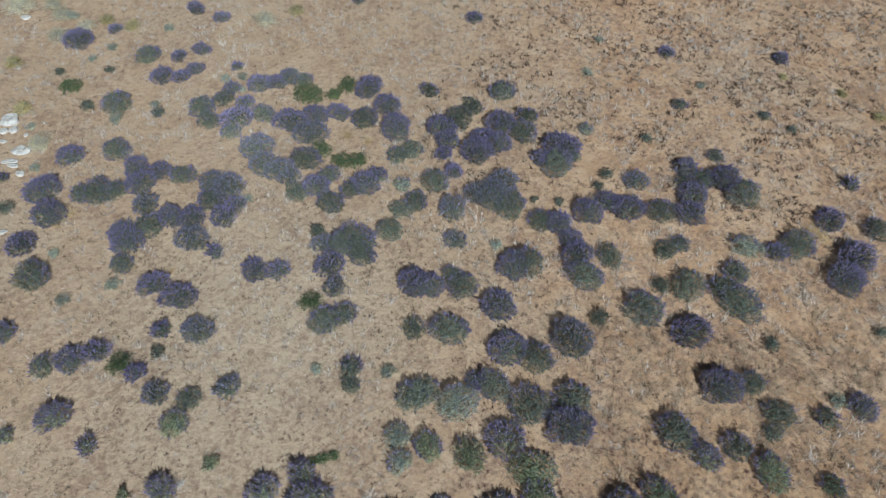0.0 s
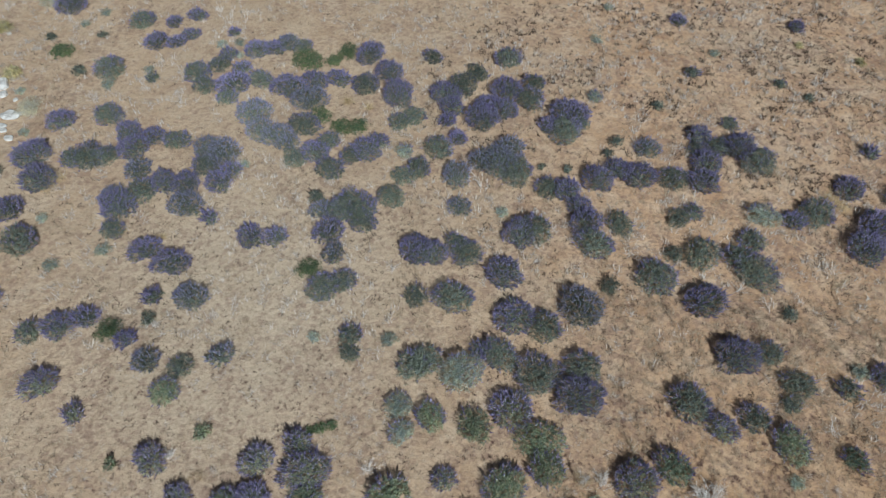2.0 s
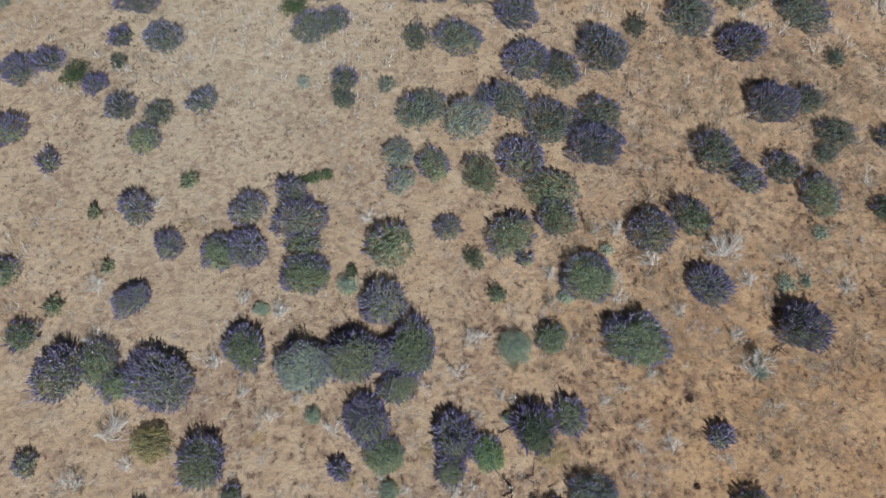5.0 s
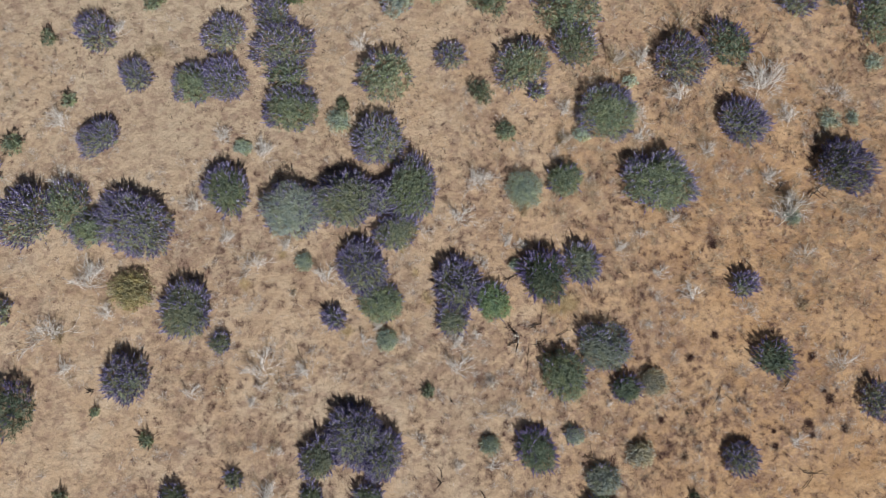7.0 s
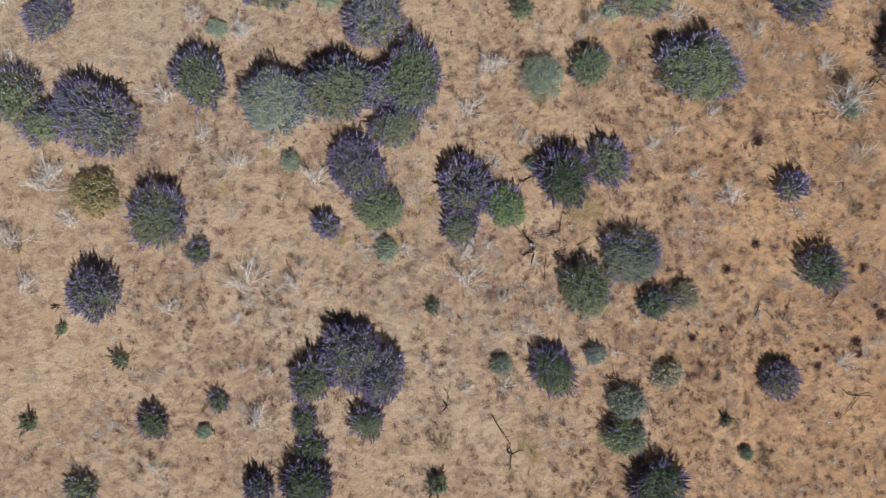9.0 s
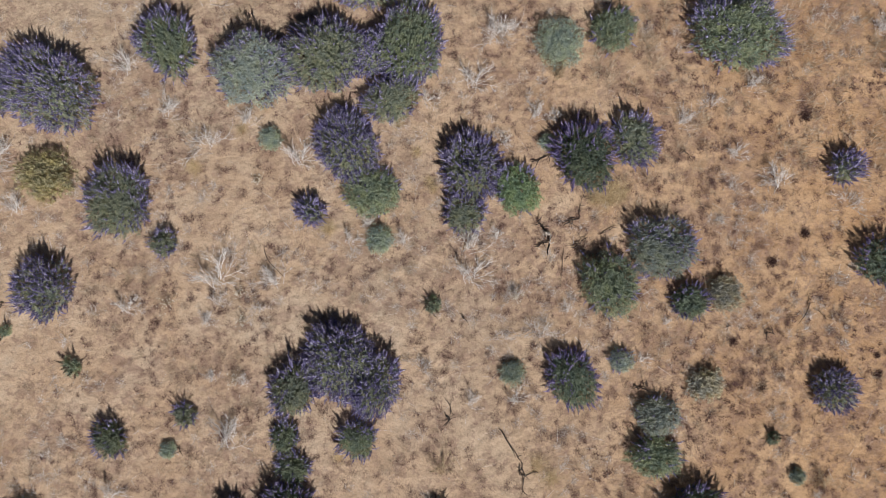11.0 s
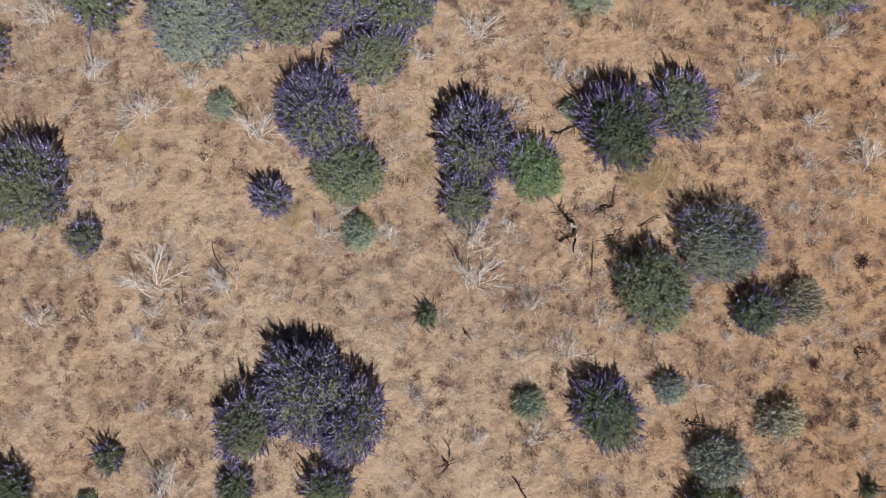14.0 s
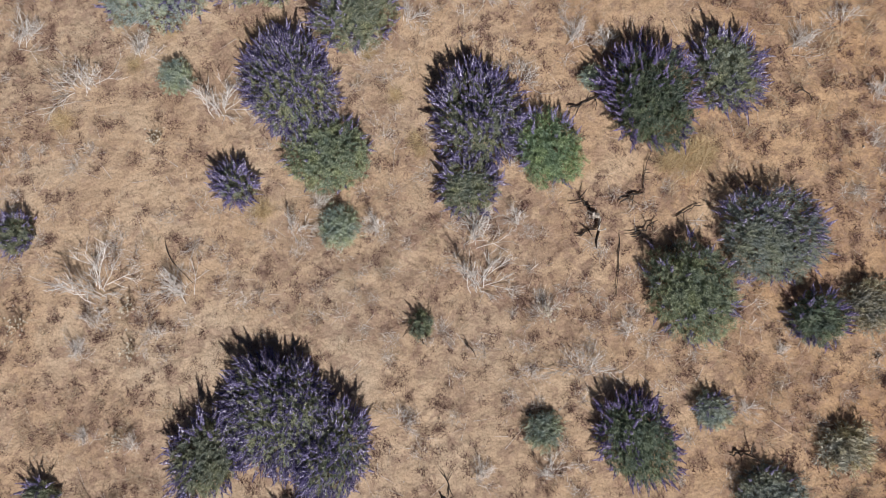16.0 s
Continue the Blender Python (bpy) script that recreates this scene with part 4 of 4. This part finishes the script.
bush("M", 2.27, 14.77, 0.56)
bush("L", -4.35, 14.34, 0.35)
bush("p", -1.24, 14.91, 0.23)
bush("g", 3.79, 14.51, 0.19)
bush("B", 4.66, 14.29, 0.38)
bush("M", 9.04, 12.25, 0.53)
bush("B", -6.18, 13.81, 0.43)
bush("P", -0.19, 15.09, 0.53)
bush("P", 1.79, 14.99, 0.32)
bush("P", 6.30, 13.86, 0.47)
bush("G", -2.26, 14.97, 0.39)
bush("T", -11.73, 10.21, 0.16)
bush("B", -8.02, 13.05, 0.48)
bush("D", -5.45, 14.28, 0.47)
bush("B", -9.79, 12.14, 0.36)
bush("B", -6.70, 14.00, 0.47)
bush("G", 2.82, 15.19, 0.25)
bush("P", 0.42, 15.52, 0.45)
bush("D", 6.09, 14.40, 0.27)
bush("P", -1.14, 15.52, 0.39)
bush("L", -5.06, 14.81, 0.34)
bush("P", 10.54, 11.93, 0.51)
bush("P", 2.47, 15.51, 0.59)
bush("P", -0.13, 15.79, 0.32)
bush("D", 6.73, 14.51, 0.38)
bush("M", -9.03, 13.34, 0.38)
bush("D", 7.82, 14.02, 0.54)
bush("P", -12.75, 10.40, 0.40)
bush("D", 1.22, 16.04, 0.47)
bush("P", 6.24, 14.94, 0.38)
bush("P", -1.38, 16.05, 0.47)
bush("P", -2.83, 15.91, 0.55)
bush("B", -7.12, 14.66, 0.50)
bush("P", -10.20, 12.94, 0.44)
bush("P", 7.37, 14.60, 0.48)
bush("D", -10.88, 12.55, 0.37)
bush("B", -5.53, 15.42, 0.54)
bush("P", 0.52, 16.37, 0.51)
bush("P", -9.78, 13.49, 0.34)
bush("P", 10.18, 13.26, 0.44)
bush("D", -11.32, 12.46, 0.47)
bush("G", -0.90, 16.51, 0.52)
bush("P", -12.42, 11.54, 0.51)
bush("M", -3.93, 16.25, 0.46)
bush("S", 3.24, 16.43, 0.24)
bush("D", -11.80, 12.36, 0.34)
bush("D", 1.36, 16.83, 0.35)
bush("P", -10.55, 13.53, 0.41)
bush("g", 5.16, 16.17, 0.18)
bush("D", 7.23, 15.52, 0.27)
bush("P", -6.27, 15.90, 0.51)
bush("D", 11.46, 12.99, 0.41)
bush("P", -4.78, 16.45, 0.37)
bush("P", -5.51, 16.25, 0.41)
bush("G", -0.46, 17.15, 0.39)
bush("M", -8.09, 15.30, 0.34)
bush("P", -3.26, 16.95, 0.47)
bush("M", -7.21, 16.16, 0.39)
bush("P", -12.99, 12.42, 0.54)
bush("g", -13.81, 11.66, 0.23)
bush("P", -8.03, 15.88, 0.50)
bush("D", -1.94, 17.79, 0.32)
bush("D", -8.93, 15.74, 0.38)
bush("M", -11.41, 14.20, 0.46)
bush("M", 0.49, 17.98, 0.48)
bush("L", -5.11, 17.38, 0.27)
bush("P", -3.99, 17.76, 0.48)
bush("L", -5.93, 17.27, 0.53)
bush("p", 11.18, 14.73, 0.22)
bush("P", -7.98, 16.70, 0.30)
bush("L", -4.72, 17.85, 0.38)
bush("P", -12.75, 13.84, 0.40)
bush("M", -9.31, 16.29, 0.45)
bush("T", -13.65, 13.29, 0.16)
bush("D", -8.73, 16.79, 0.36)
bush("P", -14.46, 12.76, 0.20)
bush("D", 6.43, 17.83, 0.24)
bush("D", -6.28, 17.95, 0.33)
bush("D", -10.69, 16.01, 0.22)
bush("P", -7.16, 17.76, 0.33)
bush("T", -8.23, 17.34, 0.15)
bush("P", -7.71, 17.64, 0.42)
bush("B", -6.79, 18.07, 0.41)
bush("P", -8.59, 17.35, 0.29)
bush("T", -11.96, 15.58, 0.22)
bush("g", 9.90, 16.97, 0.16)
bush("T", -10.93, 16.40, 0.17)
bush("T", 3.45, 19.31, 0.20)
bush("A", -13.93, 14.28, 0.41)
bush("D", 9.12, 17.53, 0.20)
bush("T", -8.38, 17.96, 0.17)
bush("T", -8.95, 17.85, 0.19)
bush("D", -12.13, 16.22, 0.50)
bush("T", 7.28, 18.91, 0.17)
bush("p", -8.69, 18.48, 0.18)
bush("P", -10.45, 17.77, 0.29)
bush("g", -13.10, 16.07, 0.20)
bush("T", -14.55, 15.02, 0.15)
bush("P", -10.10, 18.18, 0.29)
bush("P", -11.12, 17.72, 0.39)
bush("P", 6.31, 20.57, 0.28)
bush("Y", -15.15, 15.74, 0.31)
bush("T", 3.94, 21.18, 0.16)
bush("P", -10.86, 18.82, 0.28)
bush("P", -10.18, 19.25, 0.30)
bush("L", -14.02, 16.94, 0.38)
bush("Y", 12.96, 17.86, 0.26)
bush("g", -13.04, 17.94, 0.16)
bush("Y", 10.19, 19.61, 0.16)
bush("P", -0.63, 22.00, 0.30)
bush("D", -11.95, 18.76, 0.44)
bush("Y", 12.02, 18.92, 0.19)
bush("g", -14.66, 17.65, 0.16)
bush("A", -8.35, 21.20, 0.50)
bush("T", -13.85, 18.48, 0.16)
bush("p", 10.30, 20.61, 0.24)
bush("Y", -7.32, 21.85, 0.32)
bush("T", -13.38, 19.14, 0.18)
bush("P", -5.10, 22.71, 0.22)
bush("P", -9.98, 21.16, 0.29)
bush("T", -11.72, 20.37, 0.19)
bush("Y", -13.10, 20.39, 0.33)
bush("Y", -16.48, 18.00, 0.31)
bush("P", -14.70, 19.39, 0.53)
bush("P", -13.65, 20.15, 0.25)
bush("P", -11.08, 21.61, 0.32)
bush("A", -15.51, 19.56, 0.45)
bush("A", -14.72, 20.20, 0.37)
bush("Y", -14.14, 20.61, 0.29)
bush("T", -15.49, 20.77, 0.25)
bush("A", -15.91, 20.77, 0.42)
bush("A", -16.49, 21.36, 0.38)
bush("A", -17.66, 21.08, 0.59)
# ---- dead shrubs ----
dead_shrub(-0.05, 1.43, 0.30, 1.6)
dead_shrub(0.20, 2.10, 0.27, 2.1)
dead_shrub(-3.52, 2.25, 0.30, 0.8)
dead_shrub(-6.18, -0.22, 0.32, 2.2)
dead_shrub(1.01, 1.57, 0.27, 1.4, tan=True)
dead_shrub(5.58, 2.15, 0.35, 1.1)
dead_shrub(3.89, 0.47, 0.32, 2.3)
dead_shrub(4.89, 0.28, 0.22, 0.9)
dead_shrub(-5.72, -0.74, 0.27, 1.8)
dead_shrub(-6.44, -1.23, 0.27, 1.9, tan=True)
dead_shrub(-6.30, -1.71, 0.27, 0.8)
dead_shrub(-4.52, 1.21, 0.27, 2.3)
dead_shrub(4.09, 2.94, 0.25, 1.2)
dead_shrub(-2.76, -3.38, 0.36, 1.4)
dead_shrub(-0.04, -3.51, 0.24, 2.2, tan=True)
dead_shrub(3.49, 1.68, 0.22, 0.8)
dead_shrub(5.73, 1.31, 0.25, 2.1)
dead_shrub(5.15, 2.57, 0.25, 1.6)
dead_shrub(-1.42, -0.78, 0.20, 1.0)
dead_shrub(4.72, -3.26, 0.22, 2.4, tan=True)
dead_shrub(-4.09, -4.20, 0.24, 1.0)
dead_shrub(-4.17, -1.87, 0.22, 1.7)
dead_shrub(-6.66, -1.11, 0.40, 2.0)
dead_shrub(-6.13, -0.11, 0.38, 0.8)
dead_shrub(3.54, 5.28, 0.41, 2.3, tan=True)
dead_shrub(2.83, 4.48, 0.34, 1.3)
dead_shrub(5.11, 4.29, 0.50, 1.2)
dead_shrub(3.56, 3.94, 0.34, 2.3)
dead_shrub(1.60, 2.90, 0.24, 0.8)
dead_shrub(5.53, 2.10, 0.45, 1.9, tan=True)
dead_shrub(7.34, 3.72, 0.31, 1.8)
dead_shrub(6.34, 4.18, 0.28, 0.9)
dead_shrub(-7.06, 2.48, 0.34, 2.4)
dead_shrub(0.19, 2.10, 0.27, 1.1)
dead_shrub(-5.60, 3.87, 0.25, 1.5, tan=True)
dead_shrub(-6.90, 1.44, 0.27, 2.2)
dead_shrub(2.41, 4.45, 0.28, 0.8)
dead_shrub(-2.08, 4.34, 0.25, 2.2)
dead_shrub(3.44, 5.26, 0.39, 1.5)
dead_shrub(2.44, 4.42, 0.41, 1.1, tan=True)
dead_shrub(4.89, 4.28, 0.45, 2.4)
dead_shrub(2.84, 3.56, 0.27, 0.9)
dead_shrub(5.47, 1.98, 0.45, 1.8)
dead_shrub(7.97, 5.99, 0.46, 1.9)
dead_shrub(8.95, 9.91, 0.51, 0.8, tan=True)
dead_shrub(7.17, 9.19, 0.39, 2.3)
dead_shrub(6.57, 9.61, 0.39, 1.2)
dead_shrub(-6.34, 4.24, 0.24, 1.3)
dead_shrub(-3.51, 2.31, 0.23, 2.3)
dead_shrub(1.56, 2.88, 0.26, 0.8, tan=True)
dead_shrub(4.92, 8.22, 0.34, 2.0)
dead_shrub(-5.00, 5.74, 0.29, 1.7)
dead_shrub(1.67, 15.60, 0.43, 1.0)
dead_shrub(-0.14, 12.50, 0.54, 2.4)
dead_shrub(0.32, 12.39, 0.49, 1.0, tan=True)
dead_shrub(-1.08, 11.90, 0.44, 1.6)
dead_shrub(-2.66, 14.18, 0.36, 2.1)
dead_shrub(-1.48, 10.12, 0.28, 0.8)
dead_shrub(4.51, 15.53, 0.37, 2.2)
dead_shrub(8.27, 13.65, 0.45, 1.4, tan=True)
dead_shrub(7.96, 19.64, 0.41, 1.2)
dead_shrub(-9.47, 15.06, 0.38, 2.3)
dead_shrub(-9.77, 15.42, 0.33, 0.8)
dead_shrub(-12.15, 14.83, 0.43, 1.9)
dead_shrub(-6.51, 17.91, 0.35, 1.8, tan=True)
dead_shrub(-2.25, 9.52, 0.36, 0.9)
dead_shrub(-3.33, 9.60, 0.32, 2.3)
dead_shrub(-4.68, 10.22, 0.28, 1.1)
dead_shrub(-2.94, 0.64, 0.22, 1.4)
dead_shrub(-2.19, 0.24, 0.31, 1.7)
dead_shrub(-3.96, 0.69, 0.26, 0.8)
dead_shrub(-3.42, 0.31, 0.29, 2.1)
dead_shrub(-1.03, 0.79, 0.19, 1.6)
dead_shrub(-0.62, 1.12, 0.18, 1.0)
dead_shrub(-3.10, -1.38, 0.38, 2.2)
dead_shrub(-2.38, -1.40, 0.29, 2.5)
dead_shrub(-3.04, -1.69, 0.17, 1.7)
dead_shrub(-2.53, -1.76, 0.14, 2.0)
dead_shrub(-1.28, -0.57, 0.18, 0.8)
dead_shrub(-0.77, -0.72, 0.18, 2.3)
dead_shrub(-3.17, -1.96, 0.17, 1.3)
dead_shrub(0.76, 1.05, 0.22, 1.3)
dead_shrub(1.03, 1.02, 0.17, 2.3)
dead_shrub(2.64, 1.12, 0.23, 0.8)
dead_shrub(2.97, 1.38, 0.18, 2.0)
dead_shrub(3.34, 0.76, 0.20, 1.7)
dead_shrub(0.38, 0.68, 0.20, 0.9)
dead_shrub(0.06, -0.68, 0.31, 1.3)
dead_shrub(0.13, -1.06, 0.33, 1.6)
dead_shrub(1.06, -1.69, 0.26, 1.5)
dead_shrub(0.67, -1.29, 0.17, 2.1)
dead_shrub(0.26, -2.67, 0.19, 0.8)
dead_shrub(0.81, -2.58, 0.18, 2.2)
dead_shrub(0.61, -1.82, 0.14, 1.5)
dead_shrub(2.36, -1.95, 0.14, 1.1)
dead_shrub(1.37, -1.41, 0.15, 2.3)
dead_shrub(-0.37, -2.29, 0.18, 0.9)
dead_shrub(-2.61, -2.69, 0.15, 1.8)
dead_shrub(-3.03, -2.68, 0.15, 1.9)
dead_shrub(2.61, -1.47, 0.12, 0.8)
dead_shrub(0.40, -0.56, 0.17, 2.3)
dead_shrub(-4.22, 2.44, 0.27, 1.2)
dead_shrub(1.57, 3.44, 0.27, 1.4)
dead_shrub(2.91, 3.10, 0.24, 2.2)
dead_shrub(5.73, 0.40, 0.24, 0.8, tan=True)
dead_shrub(6.39, -0.43, 0.29, 2.1)
dead_shrub(5.67, -1.77, 0.24, 1.6)
dead_shrub(6.55, -3.25, 0.26, 1.0)
dead_shrub(5.45, 3.70, 0.33, 2.4)

# ---- tussocks of dry grass ----
tussock(-1.75, -0.65, 0.16)
tussock(1.77, 0.08, 0.25)
tussock(-0.98, 0.78, 0.14)
tussock(-2.95, 0.51, 0.11)
tussock(-0.45, -0.05, 0.10)
tussock(1.61, -0.00, 0.14)
tussock(-3.52, -0.05, 0.17)
tussock(1.75, 0.03, 0.21)
tussock(1.95, 0.09, 0.16)
tussock(-2.68, 0.84, 0.11)
tussock(1.17, -3.39, 0.18)
tussock(1.34, -3.53, 0.16)
tussock(-1.33, -3.52, 0.11)
tussock(1.88, 0.15, 0.21)
tussock(-5.40, -0.62, 0.13)
tussock(1.47, 4.53, 0.15)
tussock(2.67, 3.37, 0.20)
tussock(-6.97, 4.38, 0.14)
tussock(9.63, 12.81, 0.42)
tussock(9.88, 12.53, 0.29)
tussock(-9.51, 10.01, 0.25)
tussock(-8.37, 9.91, 0.19)
tussock(-11.92, 11.60, 0.33)
tussock(-12.12, 11.27, 0.29)
tussock(-5.30, 15.17, 0.18)
tussock(-4.37, 15.51, 0.29)
tussock(-3.70, 15.31, 0.25)
tussock(-7.50, 14.49, 0.14)
tussock(-2.97, 0.49, 0.09)
tussock(-1.75, -0.68, 0.11)
tussock(-0.70, 0.40, 0.12)
tussock(-0.50, 0.04, 0.12)

# ---- burnt branches ----
burnt_branch(0.99, -0.44, 1.06, -0.50, 1.12, -0.60, 0.10, pale=True)
burnt_branch(1.01, -0.44, 0.95, -0.40, 0.89, -0.33, 0.045)
burnt_branch(0.92, -0.68, 0.97, -0.62, 1.09, -0.58, 0.042)
burnt_branch(1.24, -0.38, 1.31, -0.29, 1.44, -0.26, 0.047)
burnt_branch(1.44, -0.26, 1.40, -0.15, 1.48, 0.09, 0.028)
burnt_branch(1.25, -0.60, 1.28, -0.81, 1.26, -1.14, 0.023)
burnt_branch(1.37, -0.64, 1.46, -0.56, 1.55, -0.49, 0.042)
burnt_branch(1.69, -0.45, 1.80, -0.38, 1.94, -0.31, 0.028)
burnt_branch(0.74, 0.41, 0.88, 0.45, 1.02, 0.53, 0.043)
burnt_branch(2.64, 0.68, 2.71, 0.74, 2.77, 0.63, 0.033)
burnt_branch(-2.53, -0.98, -2.50, -1.15, -2.26, -1.32, 0.024)
burnt_branch(0.05, -1.65, 0.09, -1.61, 0.09, -1.68, 0.037)
burnt_branch(0.01, -2.88, 0.04, -2.79, -0.03, -2.69, 0.032)
burnt_branch(3.46, -1.45, 3.39, -1.41, 3.41, -1.49, 0.032)
burnt_branch(-0.05, -2.89, 0.03, -2.86, -0.00, -2.99, 0.049)
burnt_branch(0.65, -2.99, 0.74, -3.10, 0.97, -3.41, 0.040)
burnt_branch(0.97, -3.41, 0.86, -3.59, 1.17, -3.47, 0.048)
burnt_branch(0.96, -3.37, 1.03, -3.56, 0.99, -3.76, 0.040)
burnt_branch(3.89, -1.54, 3.90, -1.44, 3.99, -1.49, 0.049)
burnt_branch(4.31, -1.34, 4.46, -1.12, 4.40, -0.94, 0.033)
burnt_branch(4.46, -1.12, 4.60, -1.19, 4.67, -1.27, 0.024)
burnt_branch(5.71, -2.19, 5.88, -2.30, 6.20, -2.23, 0.041)
burnt_branch(5.77, -2.55, 5.93, -2.38, 5.96, -2.25, 0.032)
burnt_branch(5.47, -0.96, 5.54, -0.87, 5.62, -0.74, 0.049)
burnt_branch(5.40, 2.55, 5.37, 2.42, 5.25, 2.33, 0.050)
burnt_branch(-3.39, -3.60, -3.34, -3.55, -3.28, -3.61, 0.040)
burnt_branch(-5.86, -2.04, -5.80, -1.97, -5.74, -2.01, 0.049)
burnt_branch(2.26, -2.33, 2.34, -2.31, 2.46, -2.33, 0.049)
burnt_branch(5.82, 2.28, 5.93, 2.39, 6.05, 2.51, 0.064)

# ---- dried flowers and dead cushion plants ----
dry_flowers(-3.67, -1.8, 0.14)
dry_flowers(-2.7, -1.93, 0.1)
dry_flowers(-2.76, -1.58, 0.09)
dry_flowers(-2.69, -0.14, 0.09)
dry_flowers(-2.72, -2.67, 0.1)
dry_flowers(0.72, -1.3, 0.1)
cushion(4.24, 1.32, 0.09)
cushion(5.35, -1.89, 0.07)
cushion(5.32, -1.65, 0.05)
cushion(3.49, -1.64, 0.06)
cushion(5.94, -1.66, 0.06)
cushion(6.47, -1.50, 0.08)
cushion(5.89, -1.49, 0.09)
cushion(3.89, -2.19, 0.07)
cushion(4.32, -0.19, 0.07)
cushion(3.91, -0.59, 0.09)
cushion(6.22, -1.06, 0.09)
cushion(6.12, -0.94, 0.06)
cushion(5.93, -0.40, 0.07)

# ---- rocks ----
rock(-17.21, 20.58, 0.22, 0.16)
rock(-15.37, 15.22, 0.34, 0.32)
rock(-15.04, 14.84, 0.17, 0.16)
rock(-14.38, 13.96, 0.34, 0.22)
rock(-14.50, 13.52, 0.24, 0.11)
rock(-14.38, 13.34, 0.20, 0.11)
rock(-14.01, 13.04, 0.16, 0.13)
rock(-16.21, 17.77, 0.09, 0.07)
rock(-14.55, 14.67, 0.10, 0.09)
rock(-15.34, 14.76, 0.17, 0.14)
rock(-15.16, 14.32, 0.16, 0.09)
rock(-13.54, 10.84, 0.22, 0.10)
rock(-14.69, 13.46, 0.12, 0.09)
rock(-14.14, 14.11, 0.12, 0.09)

# ---- lesser growth that nobody would count singly ----
def build_lesser_shrubs():
    rng = np.random.default_rng(33)
    for p in scatter(rng, 380, -7, 6, -5.5, 4, 0.5, 31.0, 0.0)[:165]:
        dead_shrub(float(p[0]), float(p[1]), float(rng.uniform(0.06, 0.15)), float(rng.normal(1.57, 0.8)), bool(rng.uniform() < 0.15), small=True)
    brush = {False: [], True: []}
    for p in scatter(rng, 560, -17, 17, -5, 26, 0.3, 21.0, 0.1):
        tan = bool(rng.uniform() < 0.6)
        me = dead_branches[rng.integers(0, 4)][tan][1]
        co = np.empty(len(me.vertices) * 3)
        me.vertices.foreach_get("co", co)
        faces = np.array([tuple(f.vertices) for f in me.polygons])
        a, r = rng.uniform(0, 6.2), rng.uniform(0.08, 0.2)
        turn = np.array(((math.cos(a), -math.sin(a), 0), (math.sin(a), math.cos(a), 0), (0, 0, 0.8))) * r
        brush[tan].append((co.reshape(-1, 3) @ turn.T + p, faces))
    stuff("dead_brush", brush[False], DEAD, "bleached brittle dead twigs standing over the slope")
    stuff("dry_brush", brush[True], TAN_DEAD, "straw-coloured dry brush standing over the slope")


build_lesser_shrubs()
